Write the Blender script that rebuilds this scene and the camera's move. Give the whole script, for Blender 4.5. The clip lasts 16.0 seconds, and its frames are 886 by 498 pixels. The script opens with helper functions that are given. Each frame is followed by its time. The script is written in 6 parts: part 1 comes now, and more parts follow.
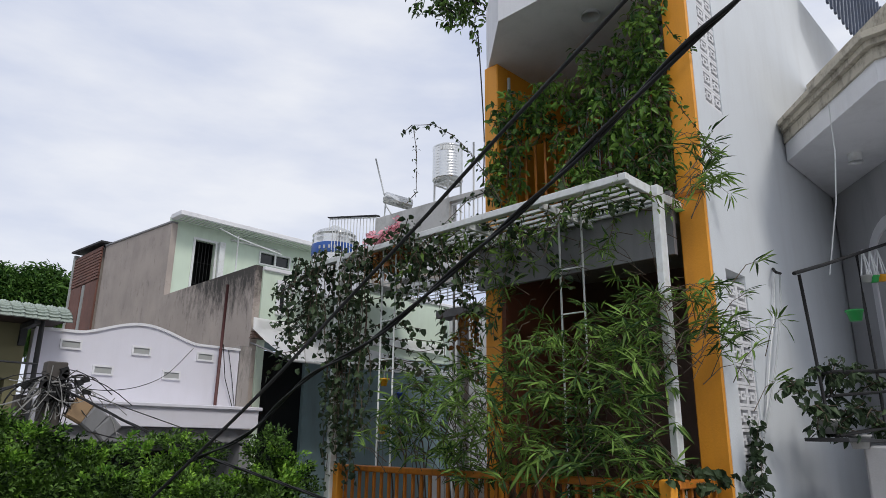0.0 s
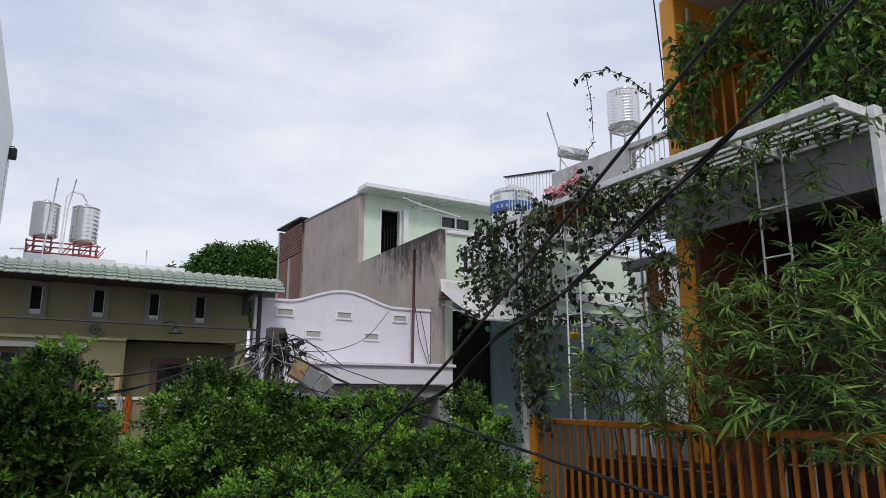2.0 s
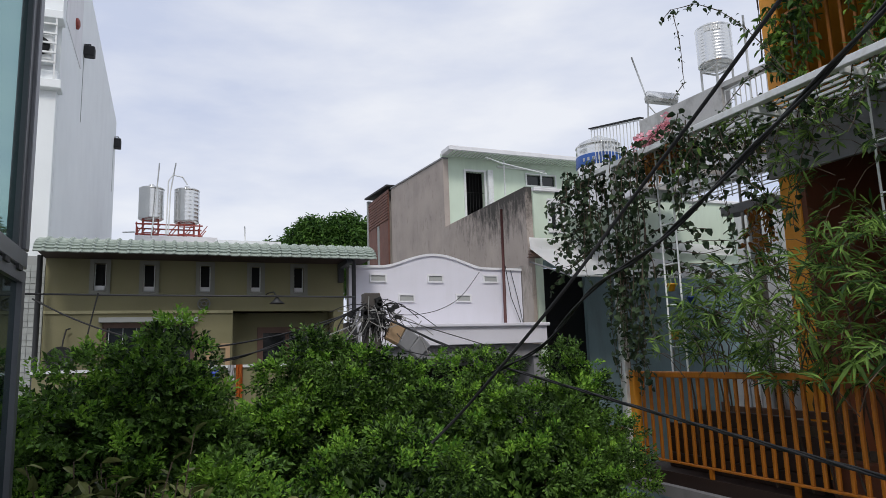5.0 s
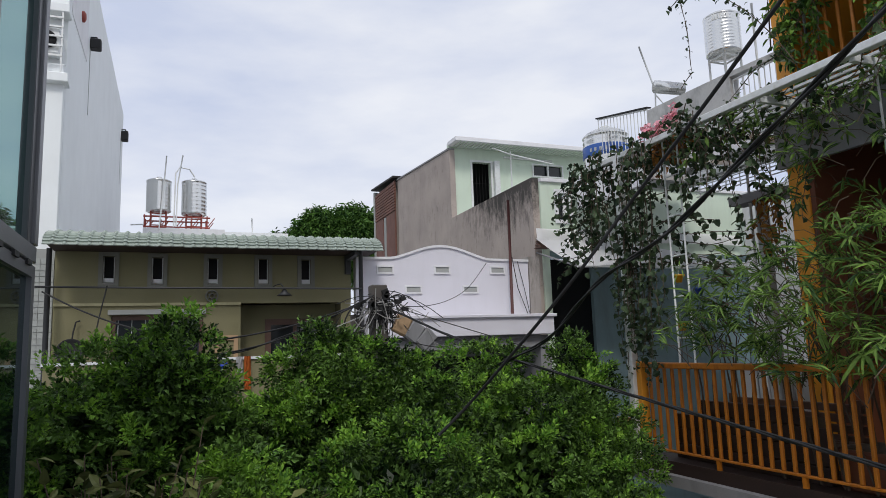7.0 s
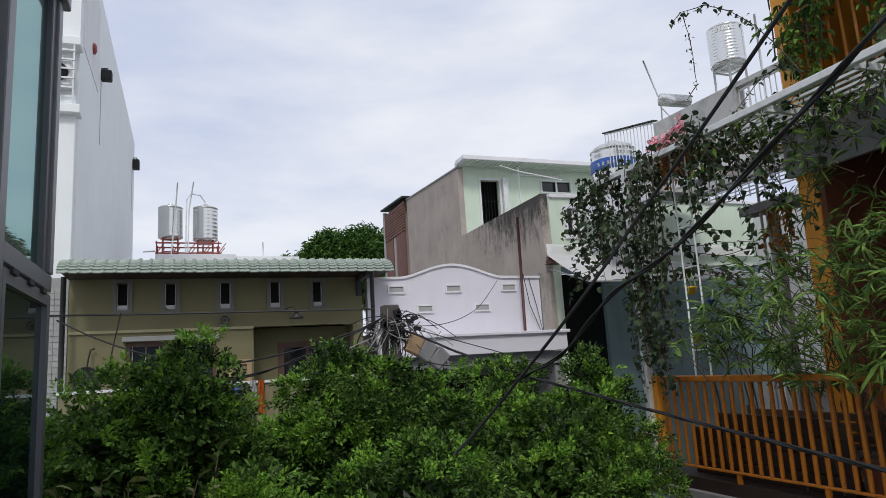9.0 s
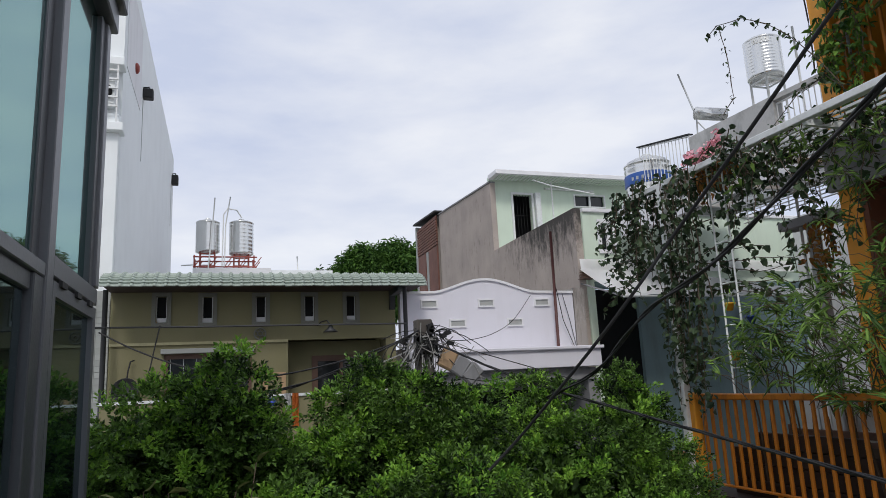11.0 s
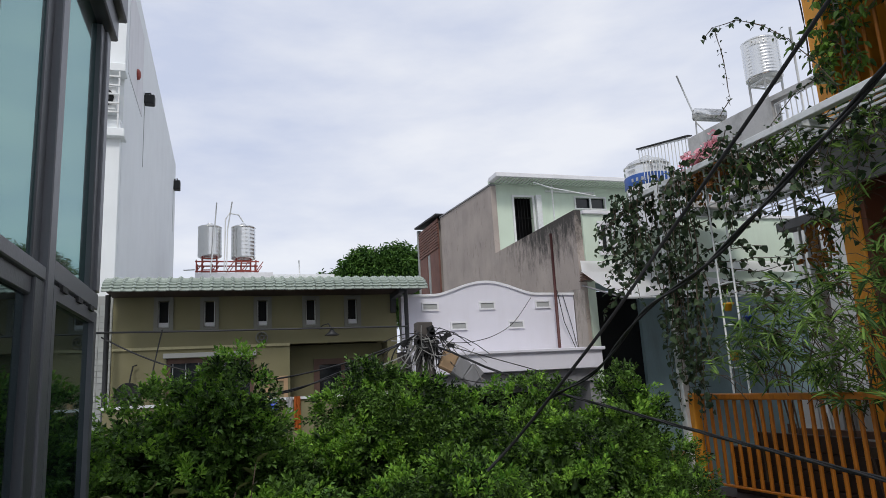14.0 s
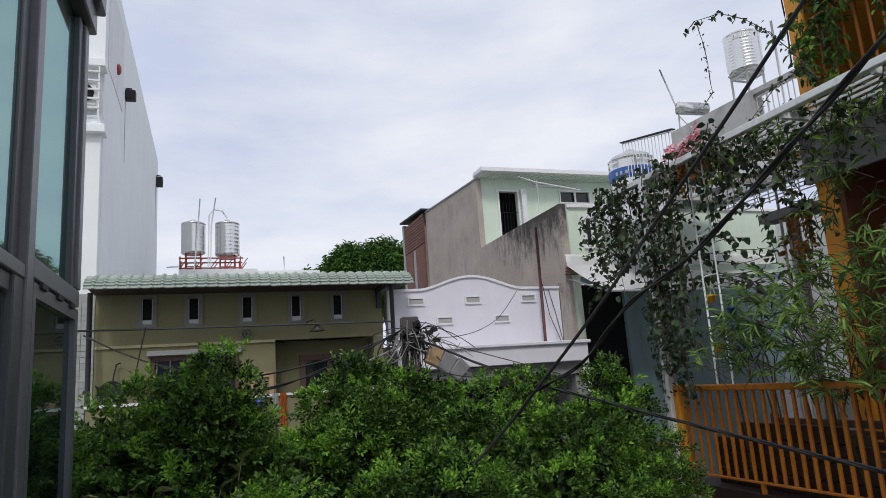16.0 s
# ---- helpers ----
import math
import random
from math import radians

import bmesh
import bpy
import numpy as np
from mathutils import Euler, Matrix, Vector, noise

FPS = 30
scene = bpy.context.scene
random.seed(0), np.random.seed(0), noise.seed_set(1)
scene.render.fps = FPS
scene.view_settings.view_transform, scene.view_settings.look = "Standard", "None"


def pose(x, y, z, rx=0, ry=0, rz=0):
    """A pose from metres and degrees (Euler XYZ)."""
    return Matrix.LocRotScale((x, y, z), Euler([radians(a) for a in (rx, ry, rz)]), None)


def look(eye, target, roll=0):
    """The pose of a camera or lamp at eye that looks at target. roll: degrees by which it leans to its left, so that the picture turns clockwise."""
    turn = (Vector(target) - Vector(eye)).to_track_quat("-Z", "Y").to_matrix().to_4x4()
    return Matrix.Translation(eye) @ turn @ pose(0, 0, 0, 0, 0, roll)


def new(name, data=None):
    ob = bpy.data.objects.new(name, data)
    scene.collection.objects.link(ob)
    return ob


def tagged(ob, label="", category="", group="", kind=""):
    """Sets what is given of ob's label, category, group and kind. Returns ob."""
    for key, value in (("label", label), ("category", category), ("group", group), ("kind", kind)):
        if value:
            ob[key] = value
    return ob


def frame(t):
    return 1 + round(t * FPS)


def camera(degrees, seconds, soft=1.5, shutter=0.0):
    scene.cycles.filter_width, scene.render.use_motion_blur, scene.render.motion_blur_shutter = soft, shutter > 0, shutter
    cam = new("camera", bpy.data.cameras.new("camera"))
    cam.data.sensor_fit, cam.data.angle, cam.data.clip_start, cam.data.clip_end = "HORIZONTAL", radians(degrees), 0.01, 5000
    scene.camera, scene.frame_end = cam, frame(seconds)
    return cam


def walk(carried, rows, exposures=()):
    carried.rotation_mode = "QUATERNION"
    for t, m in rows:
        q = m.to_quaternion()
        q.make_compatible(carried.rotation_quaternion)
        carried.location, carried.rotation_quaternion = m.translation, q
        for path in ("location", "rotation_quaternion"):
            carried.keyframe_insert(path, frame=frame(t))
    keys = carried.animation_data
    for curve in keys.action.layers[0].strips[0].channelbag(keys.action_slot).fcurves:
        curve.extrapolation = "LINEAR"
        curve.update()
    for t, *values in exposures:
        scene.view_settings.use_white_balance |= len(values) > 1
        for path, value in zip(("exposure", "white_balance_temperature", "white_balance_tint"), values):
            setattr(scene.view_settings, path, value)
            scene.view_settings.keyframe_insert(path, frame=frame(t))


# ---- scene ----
cam = camera(66.30, 16.0, soft=0.8)
PATH = [
    (0.0, pose(0.038, -0.053, 5.215, 105.815, -0.649, -45.286)),
    (0.5, pose(0.028, -0.070, 5.193, 105.098, 0.258, -40.274)),
    (1.0, pose(0.020, -0.061, 5.213, 104.476, 0.441, -37.058)),
    (1.5, pose(0.010, -0.046, 5.192, 103.263, 0.234, -33.951)),
    (2.0, pose(-0.003, -0.030, 5.208, 102.100, -0.176, -29.855)),
    (2.5, pose(0.020, -0.019, 5.203, 100.944, 0.222, -26.401)),
    (3.0, pose(0.021, -0.016, 5.195, 100.413, 0.958, -25.675)),
    (3.5, pose(0.012, -0.001, 5.194, 99.835, 1.531, -25.194)),
    (4.0, pose(-0.001, 0.005, 5.185, 100.044, 1.436, -23.585)),
    (6.5, pose(-0.003, 0.002, 5.190, 97.408, 1.879, -21.383)),
    (7.0, pose(-0.000, -0.000, 5.200, 98.232, 1.975, -21.408)),
    (7.5, pose(0.005, -0.016, 5.203, 99.880, 2.462, -21.074)),
    (8.0, pose(0.005, -0.010, 5.199, 99.442, 2.968, -21.155)),
    (8.5, pose(0.001, -0.007, 5.199, 99.267, 2.969, -21.183)),
    (9.0, pose(-0.003, -0.007, 5.193, 99.880, 3.381, -20.292)),
    (9.5, pose(-0.009, -0.005, 5.197, 99.343, 3.269, -20.496)),
    (10.0, pose(-0.012, 0.003, 5.201, 99.953, 3.147, -18.923)),
    (12.5, pose(-0.052, -0.081, 5.191, 101.794, 2.987, -17.046)),
    (13.0, pose(-0.033, -0.087, 5.192, 101.519, 3.676, -16.496)),
    (13.5, pose(-0.020, -0.083, 5.184, 101.104, 3.390, -17.146)),
    (14.0, pose(-0.006, -0.068, 5.182, 101.499, 3.172, -17.379)),
    (14.5, pose(-0.007, -0.066, 5.182, 102.413, 3.215, -17.462)),
    (15.0, pose(-0.006, -0.063, 5.176, 101.942, 3.590, -17.801)),
    (15.5, pose(-0.004, -0.063, 5.177, 101.365, 3.935, -18.224)),
    (16.0, pose(-0.000, -0.062, 5.176, 101.016, 3.834, -18.483)),
]
walk(cam, PATH)

# ---- world, sun, exposure ----
SUN_EL, SUN_AZ = radians(46), radians(199)      # the weak sun stands behind the camera
world = bpy.data.worlds.new("overcast_sky")
scene.world = world
world.use_nodes = True
wn, wl = world.node_tree.nodes, world.node_tree.links
wn.clear()
w_out = wn.new("ShaderNodeOutputWorld")
w_bg = wn.new("ShaderNodeBackground")
w_sky = wn.new("ShaderNodeTexSky")
w_sky.sky_type = 'NISHITA'
w_sky.sun_disc = False
w_sky.sun_elevation, w_sky.sun_rotation = SUN_EL, SUN_AZ
w_dim = wn.new("ShaderNodeVectorMath")
w_dim.operation = 'SCALE'
w_dim.inputs[3].default_value = 0.085
w_co = wn.new("ShaderNodeTexCoord")
w_map = wn.new("ShaderNodeMapping")
w_map.inputs["Scale"].default_value = (1.0, 1.0, 3.2)
w_n1 = wn.new("ShaderNodeTexNoise")
w_n1.inputs["Scale"].default_value = 2.6
w_n1.inputs["Detail"].default_value = 6.0
w_n1.inputs["Roughness"].default_value = 0.52
w_ramp = wn.new("ShaderNodeValToRGB")
w_ramp.color_ramp.elements[0].position, w_ramp.color_ramp.elements[0].color = 0.33, (0.60, 0.66, 0.83, 1)
w_ramp.color_ramp.elements[1].position, w_ramp.color_ramp.elements[1].color = 0.64, (0.88, 0.90, 0.96, 1)
w_mix = wn.new("ShaderNodeMix")
w_mix.data_type = 'RGBA'
w_mix.inputs[0].default_value = 0.90
w_bg.inputs["Strength"].default_value = 1.03
wl.new(w_co.outputs["Generated"], w_map.inputs["Vector"])
wl.new(w_map.outputs["Vector"], w_n1.inputs["Vector"])
wl.new(w_n1.outputs["Fac"], w_ramp.inputs["Fac"])
wl.new(w_sky.outputs["Color"], w_dim.inputs[0])
wl.new(w_dim.outputs["Vector"], w_mix.inputs[6])
wl.new(w_ramp.outputs["Color"], w_mix.inputs[7])
wl.new(w_mix.outputs[2], w_bg.inputs["Color"])
wl.new(w_bg.outputs["Background"], w_out.inputs["Surface"])

sun_data = bpy.data.lights.new("sun", 'SUN')
sun_data.energy, sun_data.angle, sun_data.color = 1.5, radians(14), (1.0, 0.96, 0.9)
sun = new("sun", sun_data)
sun.matrix_world = look((-7, -20, 40), (0, 0, 40 - 21.2 * math.tan(SUN_EL)))
scene.view_settings.exposure = 0.0

# ---- materials ----
def mat(name, col, rough=0.6, metal=0.0, var=0.12, scale=6.0, fine=60.0, bump=0.15, stain=None, stain_amt=0.0,
        stain_scale=(1.5, 1.5, 0.25), piece=0.0, spec=0.5, alpha=None):
    """A surface with coarse and fine colour variation, fine relief, and optional streaky stains."""
    m = bpy.data.materials.new(name)
    m.use_nodes = True
    n, l = m.node_tree.nodes, m.node_tree.links
    b = n["Principled BSDF"]
    co = n.new("ShaderNodeTexCoord")
    n1 = n.new("ShaderNodeTexNoise")
    n1.inputs["Scale"].default_value = scale * 0.25
    n1.inputs["Detail"].default_value = 5
    n2 = n.new("ShaderNodeTexNoise")
    n2.inputs["Scale"].default_value = fine
    n2.inputs["Detail"].default_value = 4
    l.new(co.outputs["Object"], n1.inputs["Vector"])
    l.new(co.outputs["Object"], n2.inputs["Vector"])
    add = n.new("ShaderNodeMath")
    add.operation = 'MULTIPLY_ADD'
    add.inputs[1].default_value = 0.35
    l.new(n2.outputs["Fac"], add.inputs[0])
    l.new(n1.outputs["Fac"], add.inputs[2])
    last = add.outputs[0]
    mid = 0.675
    if piece:
        info = n.new("ShaderNodeObjectInfo")
        pa = n.new("ShaderNodeMath")
        pa.operation = 'MULTIPLY_ADD'
        pa.inputs[1].default_value = piece
        l.new(info.outputs["Random"], pa.inputs[0])
        l.new(last, pa.inputs[2])
        last = pa.outputs[0]
        mid += piece * 0.5
    r = n.new("ShaderNodeMapRange")
    r.inputs["From Min"].default_value, r.inputs["From Max"].default_value = mid - 0.3, mid + 0.3
    r.inputs["To Min"].default_value, r.inputs["To Max"].default_value = 1 - var, 1 + var
    l.new(last, r.inputs["Value"])
    sc = n.new("ShaderNodeVectorMath")
    sc.operation = 'SCALE'
    sc.inputs[0].default_value = col[:3]
    l.new(r.outputs["Result"], sc.inputs[3])
    out = sc.outputs["Vector"]
    if stain is not None:
        mp = n.new("ShaderNodeMapping")
        mp.inputs["Scale"].default_value = stain_scale
        ns = n.new("ShaderNodeTexNoise")
        ns.inputs["Scale"].default_value = 3.0
        ns.inputs["Detail"].default_value = 7
        ns.inputs["Roughness"].default_value = 0.65
        l.new(co.outputs["Object"], mp.inputs["Vector"])
        l.new(mp.outputs["Vector"], ns.inputs["Vector"])
        rr = n.new("ShaderNodeMapRange")
        rr.inputs["From Min"].default_value, rr.inputs["From Max"].default_value = 0.48, 0.72
        rr.inputs["To Max"].default_value = stain_amt
        l.new(ns.outputs["Fac"], rr.inputs["Value"])
        mx = n.new("ShaderNodeMix")
        mx.data_type = 'RGBA'
        l.new(rr.outputs["Result"], mx.inputs[0])
        l.new(out, mx.inputs[6])
        mx.inputs[7].default_value = (*stain, 1)
        out = mx.outputs[2]
    l.new(out, b.inputs["Base Color"])
    b.inputs["Roughness"].default_value = rough
    b.inputs["Metallic"].default_value = metal
    b.inputs["Specular IOR Level"].default_value = spec
    if bump:
        bp = n.new("ShaderNodeBump")
        bp.inputs["Strength"].default_value = bump
        bp.inputs["Distance"].default_value = 0.01
        l.new(n2.outputs["Fac"], bp.inputs["Height"])
        l.new(bp.outputs["Normal"], b.inputs["Normal"])
    return m


def leaf_mat(name, dark, light, rough=0.42, through_light=0.3):
    """Leaves: each leaf takes its own green, with some light passing through."""
    m = bpy.data.materials.new(name)
    m.use_nodes = True
    n, l = m.node_tree.nodes, m.node_tree.links
    b = n["Principled BSDF"]
    geo = n.new("ShaderNodeNewGeometry")
    ramp = n.new("ShaderNodeValToRGB")
    ramp.color_ramp.elements[0].position = 0.15
    ramp.color_ramp.elements[0].color = (*dark, 1)
    ramp.color_ramp.elements[1].color = (*light, 1)
    co = n.new("ShaderNodeTexCoord")
    ns = n.new("ShaderNodeTexNoise")
    ns.inputs["Scale"].default_value = 1.6
    mx = n.new("ShaderNodeMath")
    mx.operation = 'MULTIPLY_ADD'
    mx.inputs[1].default_value = 0.75
    sub = n.new("ShaderNodeMath")
    sub.operation = 'MULTIPLY_ADD'
    sub.inputs[1].default_value = 1.2
    sub.inputs[2].default_value = -0.48
    l.new(co.outputs["Object"], ns.inputs["Vector"])
    l.new(ns.outputs["Fac"], sub.inputs[0])
    l.new(geo.outputs["Random Per Island"], mx.inputs[0])
    l.new(sub.outputs[0], mx.inputs[2])
    l.new(mx.outputs[0], ramp.inputs["Fac"])
    l.new(ramp.outputs["Color"], b.inputs["Base Color"])
    b.inputs["Roughness"].default_value = rough
    b.inputs["Specular IOR Level"].default_value = 0.2
    tr = n.new("ShaderNodeBsdfTranslucent")
    l.new(ramp.outputs["Color"], tr.inputs["Color"])
    mix = n.new("ShaderNodeMixShader")
    mix.inputs[0].default_value = through_light
    out = n["Material Output"]
    l.new(b.outputs["BSDF"], mix.inputs[1])
    l.new(tr.outputs["BSDF"], mix.inputs[2])
    l.new(mix.outputs["Shader"], out.inputs["Surface"])
    return m


M_GROUND = mat("worn_concrete", (0.26, 0.255, 0.24), 0.9, var=0.3, scale=3, fine=120)
M_CREAM = mat("cream_plaster", (0.205, 0.190, 0.102), 0.85, var=0.10, stain=(0.22, 0.2, 0.13), stain_amt=0.35)
# Grey of the neighbour's wall includes the shade below its balcony slab.
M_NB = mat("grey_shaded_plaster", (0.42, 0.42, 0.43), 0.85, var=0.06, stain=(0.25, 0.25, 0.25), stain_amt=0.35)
M_CREAM_DARK = mat("olive_plaster", (0.40, 0.37, 0.22), 0.85, var=0.12, stain=(0.18, 0.17, 0.1), stain_amt=0.4)
M_WHITE = mat("white_plaster", (0.74, 0.74, 0.76), 0.8, var=0.05, stain=(0.42, 0.42, 0.42), stain_amt=0.22)
M_LILAC = mat("fresh_white_plaster", (0.70, 0.69, 0.75), 0.75, var=0.03, stain=(0.55, 0.54, 0.56), stain_amt=0.18)
M_TOWER = mat("cool_white_plaster", (0.80, 0.83, 0.84), 0.8, var=0.04, stain=(0.55, 0.57, 0.58), stain_amt=0.10, stain_scale=(0.5, 0.5, 0.2))
M_GREYWALL = mat("raw_grey_render", (0.40, 0.36, 0.33), 0.92, var=0.16, scale=4, stain=(0.24, 0.22, 0.21), stain_amt=0.45, stain_scale=(0.5, 0.5, 0.4))
M_MOULD = mat("mouldy_render", (0.36, 0.33, 0.31), 0.95, var=0.2, stain=(0.045, 0.043, 0.04), stain_amt=0.95, stain_scale=(1.4, 1.4, 0.35))
M_MINT = mat("mint_plaster", (0.60, 0.70, 0.58), 0.82, var=0.05, stain=(0.4, 0.45, 0.38), stain_amt=0.25)
M_ORANGE = mat("orange_paint", (0.80, 0.33, 0.025), 0.55, var=0.10, stain=(0.5, 0.2, 0.03), stain_amt=0.3)
M_ORANGE_RAIL = mat("orange_rail_paint", (0.45, 0.148, 0.011), 0.45, var=0.25, stain=(0.16, 0.05, 0.012), stain_amt=0.7, stain_scale=(6, 6, 1.2))
M_SIDE = mat("side_wall_white", (0.66, 0.69, 0.72), 0.8, var=0.04, stain=(0.5, 0.5, 0.5), stain_amt=0.2)
M_STEEL_W = mat("white_steel", (0.70, 0.72, 0.72), 0.45, var=0.08, stain=(0.4, 0.36, 0.3), stain_amt=0.4, stain_scale=(5, 5, 5))
M_STEEL_G = mat("grey_steel", (0.42, 0.44, 0.45), 0.45, var=0.1)
M_INOX = mat("stainless_steel", (0.72, 0.72, 0.70), 0.22, 1.0, var=0.06, fine=30, bump=0.05)
# Near-black for sheets behind openings; the rooms' shade is in the colour.
M_DARK = mat("unlit_interior_black", (0.008, 0.008, 0.009), 0.8, var=0.3)
M_BLUEWALL = mat("blue_grey_wall", (0.15, 0.22, 0.235), 0.8, var=0.1, stain=(0.1, 0.12, 0.13), stain_amt=0.4)
M_GREYPAINT = mat("grey_band", (0.24, 0.24, 0.25), 0.85, var=0.1, stain=(0.12, 0.12, 0.12), stain_amt=0.4)
M_TILE = mat("pale_green_roof_tile", (0.35, 0.405, 0.36), 0.5, var=0.15, stain=(0.15, 0.19, 0.16), stain_amt=0.6, stain_scale=(5, 5, 5), piece=0.25)
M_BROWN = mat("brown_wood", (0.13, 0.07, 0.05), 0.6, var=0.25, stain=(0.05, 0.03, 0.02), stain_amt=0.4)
M_RED = mat("red_oxide_steel", (0.30, 0.06, 0.045), 0.6, var=0.2)
M_TAN = mat("tan_wood", (0.42, 0.28, 0.16), 0.6, var=0.15)
M_GREYTRIM = mat("grey_trim", (0.33, 0.34, 0.33), 0.8, var=0.08)
M_BLACK = mat("black_rubber", (0.010, 0.010, 0.011), 0.65, var=0.3, fine=40, bump=0.3)
M_FRAME = mat("dark_grey_aluminium", (0.10, 0.105, 0.115), 0.38, 0.4, var=0.1)
M_FRAME_L = mat("light_grey_aluminium", (0.15, 0.155, 0.168), 0.4, 0.3, var=0.1)
M_PILLAR = mat("blue_grey_cladding", (0.28, 0.32, 0.37), 0.6, var=0.04)
M_CONC = mat("pole_concrete", (0.085, 0.075, 0.068), 0.9, var=0.15, stain=(0.06, 0.06, 0.055), stain_amt=0.5)
M_AGED = mat("aged_cornice", (0.50, 0.46, 0.38), 0.9, var=0.15, stain=(0.10, 0.09, 0.075), stain_amt=0.75, stain_scale=(3, 3, 2.0))
M_BARK = mat("bark", (0.09, 0.065, 0.045), 0.9, var=0.3)
M_CONCP = mat("weathered_concrete", (0.52, 0.52, 0.51), 0.92, var=0.16, scale=5, stain=(0.16, 0.16, 0.155), stain_amt=0.6, stain_scale=(1.2, 1.2, 0.7))
M_DARKPIPE = mat("dark_grey_pipe", (0.035, 0.037, 0.04), 0.55, var=0.2)
M_AWNING = mat("white_awning_cloth", (0.90, 0.90, 0.90), 0.8, var=0.03)
M_MAROON = mat("maroon_pipe", (0.085, 0.028, 0.026), 0.6, var=0.2)
M_BLUE = mat("blue_band", (0.03, 0.10, 0.36), 0.4, var=0.1)
M_PANE = mat("dark_window_glass", (0.015, 0.018, 0.02), 0.08, var=0.2, bump=0)
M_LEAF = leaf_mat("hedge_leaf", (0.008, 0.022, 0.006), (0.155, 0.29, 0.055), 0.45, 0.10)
M_LEAF_NEW_LIT = leaf_mat("young_and_lit_hedge_leaf", (0.08, 0.20, 0.025), (0.31, 0.53, 0.07), 0.45, 0.2)
# Dark planter boards; also carries painted shade on eave soffit and deck.
M_BOARD_SHADE = mat("dark_board_and_shade", (0.030, 0.015, 0.011), 0.65, var=0.3, stain=(0.02, 0.012, 0.01), stain_amt=0.5)
M_LEAF_FAR = leaf_mat("far_leaf", (0.018, 0.055, 0.012), (0.12, 0.24, 0.045), 0.5)
M_VINE = leaf_mat("vine_leaf", (0.018, 0.034, 0.017), (0.085, 0.13, 0.060), 0.45, 0.2)
M_VINE_UP = leaf_mat("climber_leaf", (0.025, 0.068, 0.020), (0.21, 0.37, 0.06), 0.42, 0.2)
M_BAMBOO = leaf_mat("bamboo_leaf", (0.022, 0.060, 0.018), (0.27, 0.43, 0.09), 0.5, 0.2)
M_OLIVE = leaf_mat("olive_leaf", (0.03, 0.042, 0.012), (0.20, 0.22, 0.07), 0.5, 0.15)
M_PINK = leaf_mat("pink_bract", (0.82, 0.36, 0.44), (0.92, 0.62, 0.66), 0.6)
M_RUSTLEAF = leaf_mat("rusty_leaf", (0.25, 0.10, 0.03), (0.40, 0.22, 0.05), 0.6)

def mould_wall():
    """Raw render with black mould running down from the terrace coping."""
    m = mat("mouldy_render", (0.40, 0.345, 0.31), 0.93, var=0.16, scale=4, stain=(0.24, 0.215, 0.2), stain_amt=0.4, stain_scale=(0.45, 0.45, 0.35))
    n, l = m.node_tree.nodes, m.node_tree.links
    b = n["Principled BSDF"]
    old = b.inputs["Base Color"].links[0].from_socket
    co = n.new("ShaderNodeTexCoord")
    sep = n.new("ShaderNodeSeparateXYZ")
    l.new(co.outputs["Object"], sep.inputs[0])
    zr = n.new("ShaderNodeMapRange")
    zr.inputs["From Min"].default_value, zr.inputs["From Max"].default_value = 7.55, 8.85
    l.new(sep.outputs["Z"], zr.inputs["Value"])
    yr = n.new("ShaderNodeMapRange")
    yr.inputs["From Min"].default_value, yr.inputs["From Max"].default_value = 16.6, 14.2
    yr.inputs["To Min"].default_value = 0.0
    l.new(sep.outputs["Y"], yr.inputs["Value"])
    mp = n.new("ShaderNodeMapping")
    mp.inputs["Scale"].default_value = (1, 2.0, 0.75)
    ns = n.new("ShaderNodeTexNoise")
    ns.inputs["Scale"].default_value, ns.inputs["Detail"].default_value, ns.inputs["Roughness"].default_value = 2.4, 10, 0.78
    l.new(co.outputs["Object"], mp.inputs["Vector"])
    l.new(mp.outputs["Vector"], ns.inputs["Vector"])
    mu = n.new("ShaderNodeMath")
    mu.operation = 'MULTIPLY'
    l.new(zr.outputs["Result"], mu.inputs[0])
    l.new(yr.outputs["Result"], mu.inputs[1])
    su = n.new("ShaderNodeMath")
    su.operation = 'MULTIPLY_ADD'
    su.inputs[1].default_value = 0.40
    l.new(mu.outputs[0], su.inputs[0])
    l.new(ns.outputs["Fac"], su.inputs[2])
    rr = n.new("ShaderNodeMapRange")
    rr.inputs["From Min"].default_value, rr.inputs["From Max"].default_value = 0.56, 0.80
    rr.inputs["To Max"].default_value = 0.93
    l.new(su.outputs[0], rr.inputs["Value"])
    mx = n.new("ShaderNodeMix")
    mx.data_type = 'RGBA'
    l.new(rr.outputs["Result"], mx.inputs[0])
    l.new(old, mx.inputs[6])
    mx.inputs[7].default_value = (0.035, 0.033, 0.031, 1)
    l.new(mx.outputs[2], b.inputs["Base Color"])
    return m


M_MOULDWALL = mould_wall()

# teal coated glass of the large window
M_TEAL = bpy.data.materials.new("teal_glass")
M_TEAL.use_nodes = True
_b = M_TEAL.node_tree.nodes["Principled BSDF"]
_b.inputs["Base Color"].default_value = (0.006, 0.017, 0.017, 1)
_b.inputs["Roughness"].default_value = 0.2
_g = M_TEAL.node_tree.nodes.new("ShaderNodeBsdfGlossy")
_g.inputs["Color"].default_value = (0.31, 0.51, 0.485, 1)
_g.inputs["Roughness"].default_value = 0.02
_m = M_TEAL.node_tree.nodes.new("ShaderNodeMixShader")
_m.inputs[0].default_value = 0.70
M_TEAL.node_tree.links.new(_b.outputs[0], _m.inputs[1])
M_TEAL.node_tree.links.new(_g.outputs[0], _m.inputs[2])
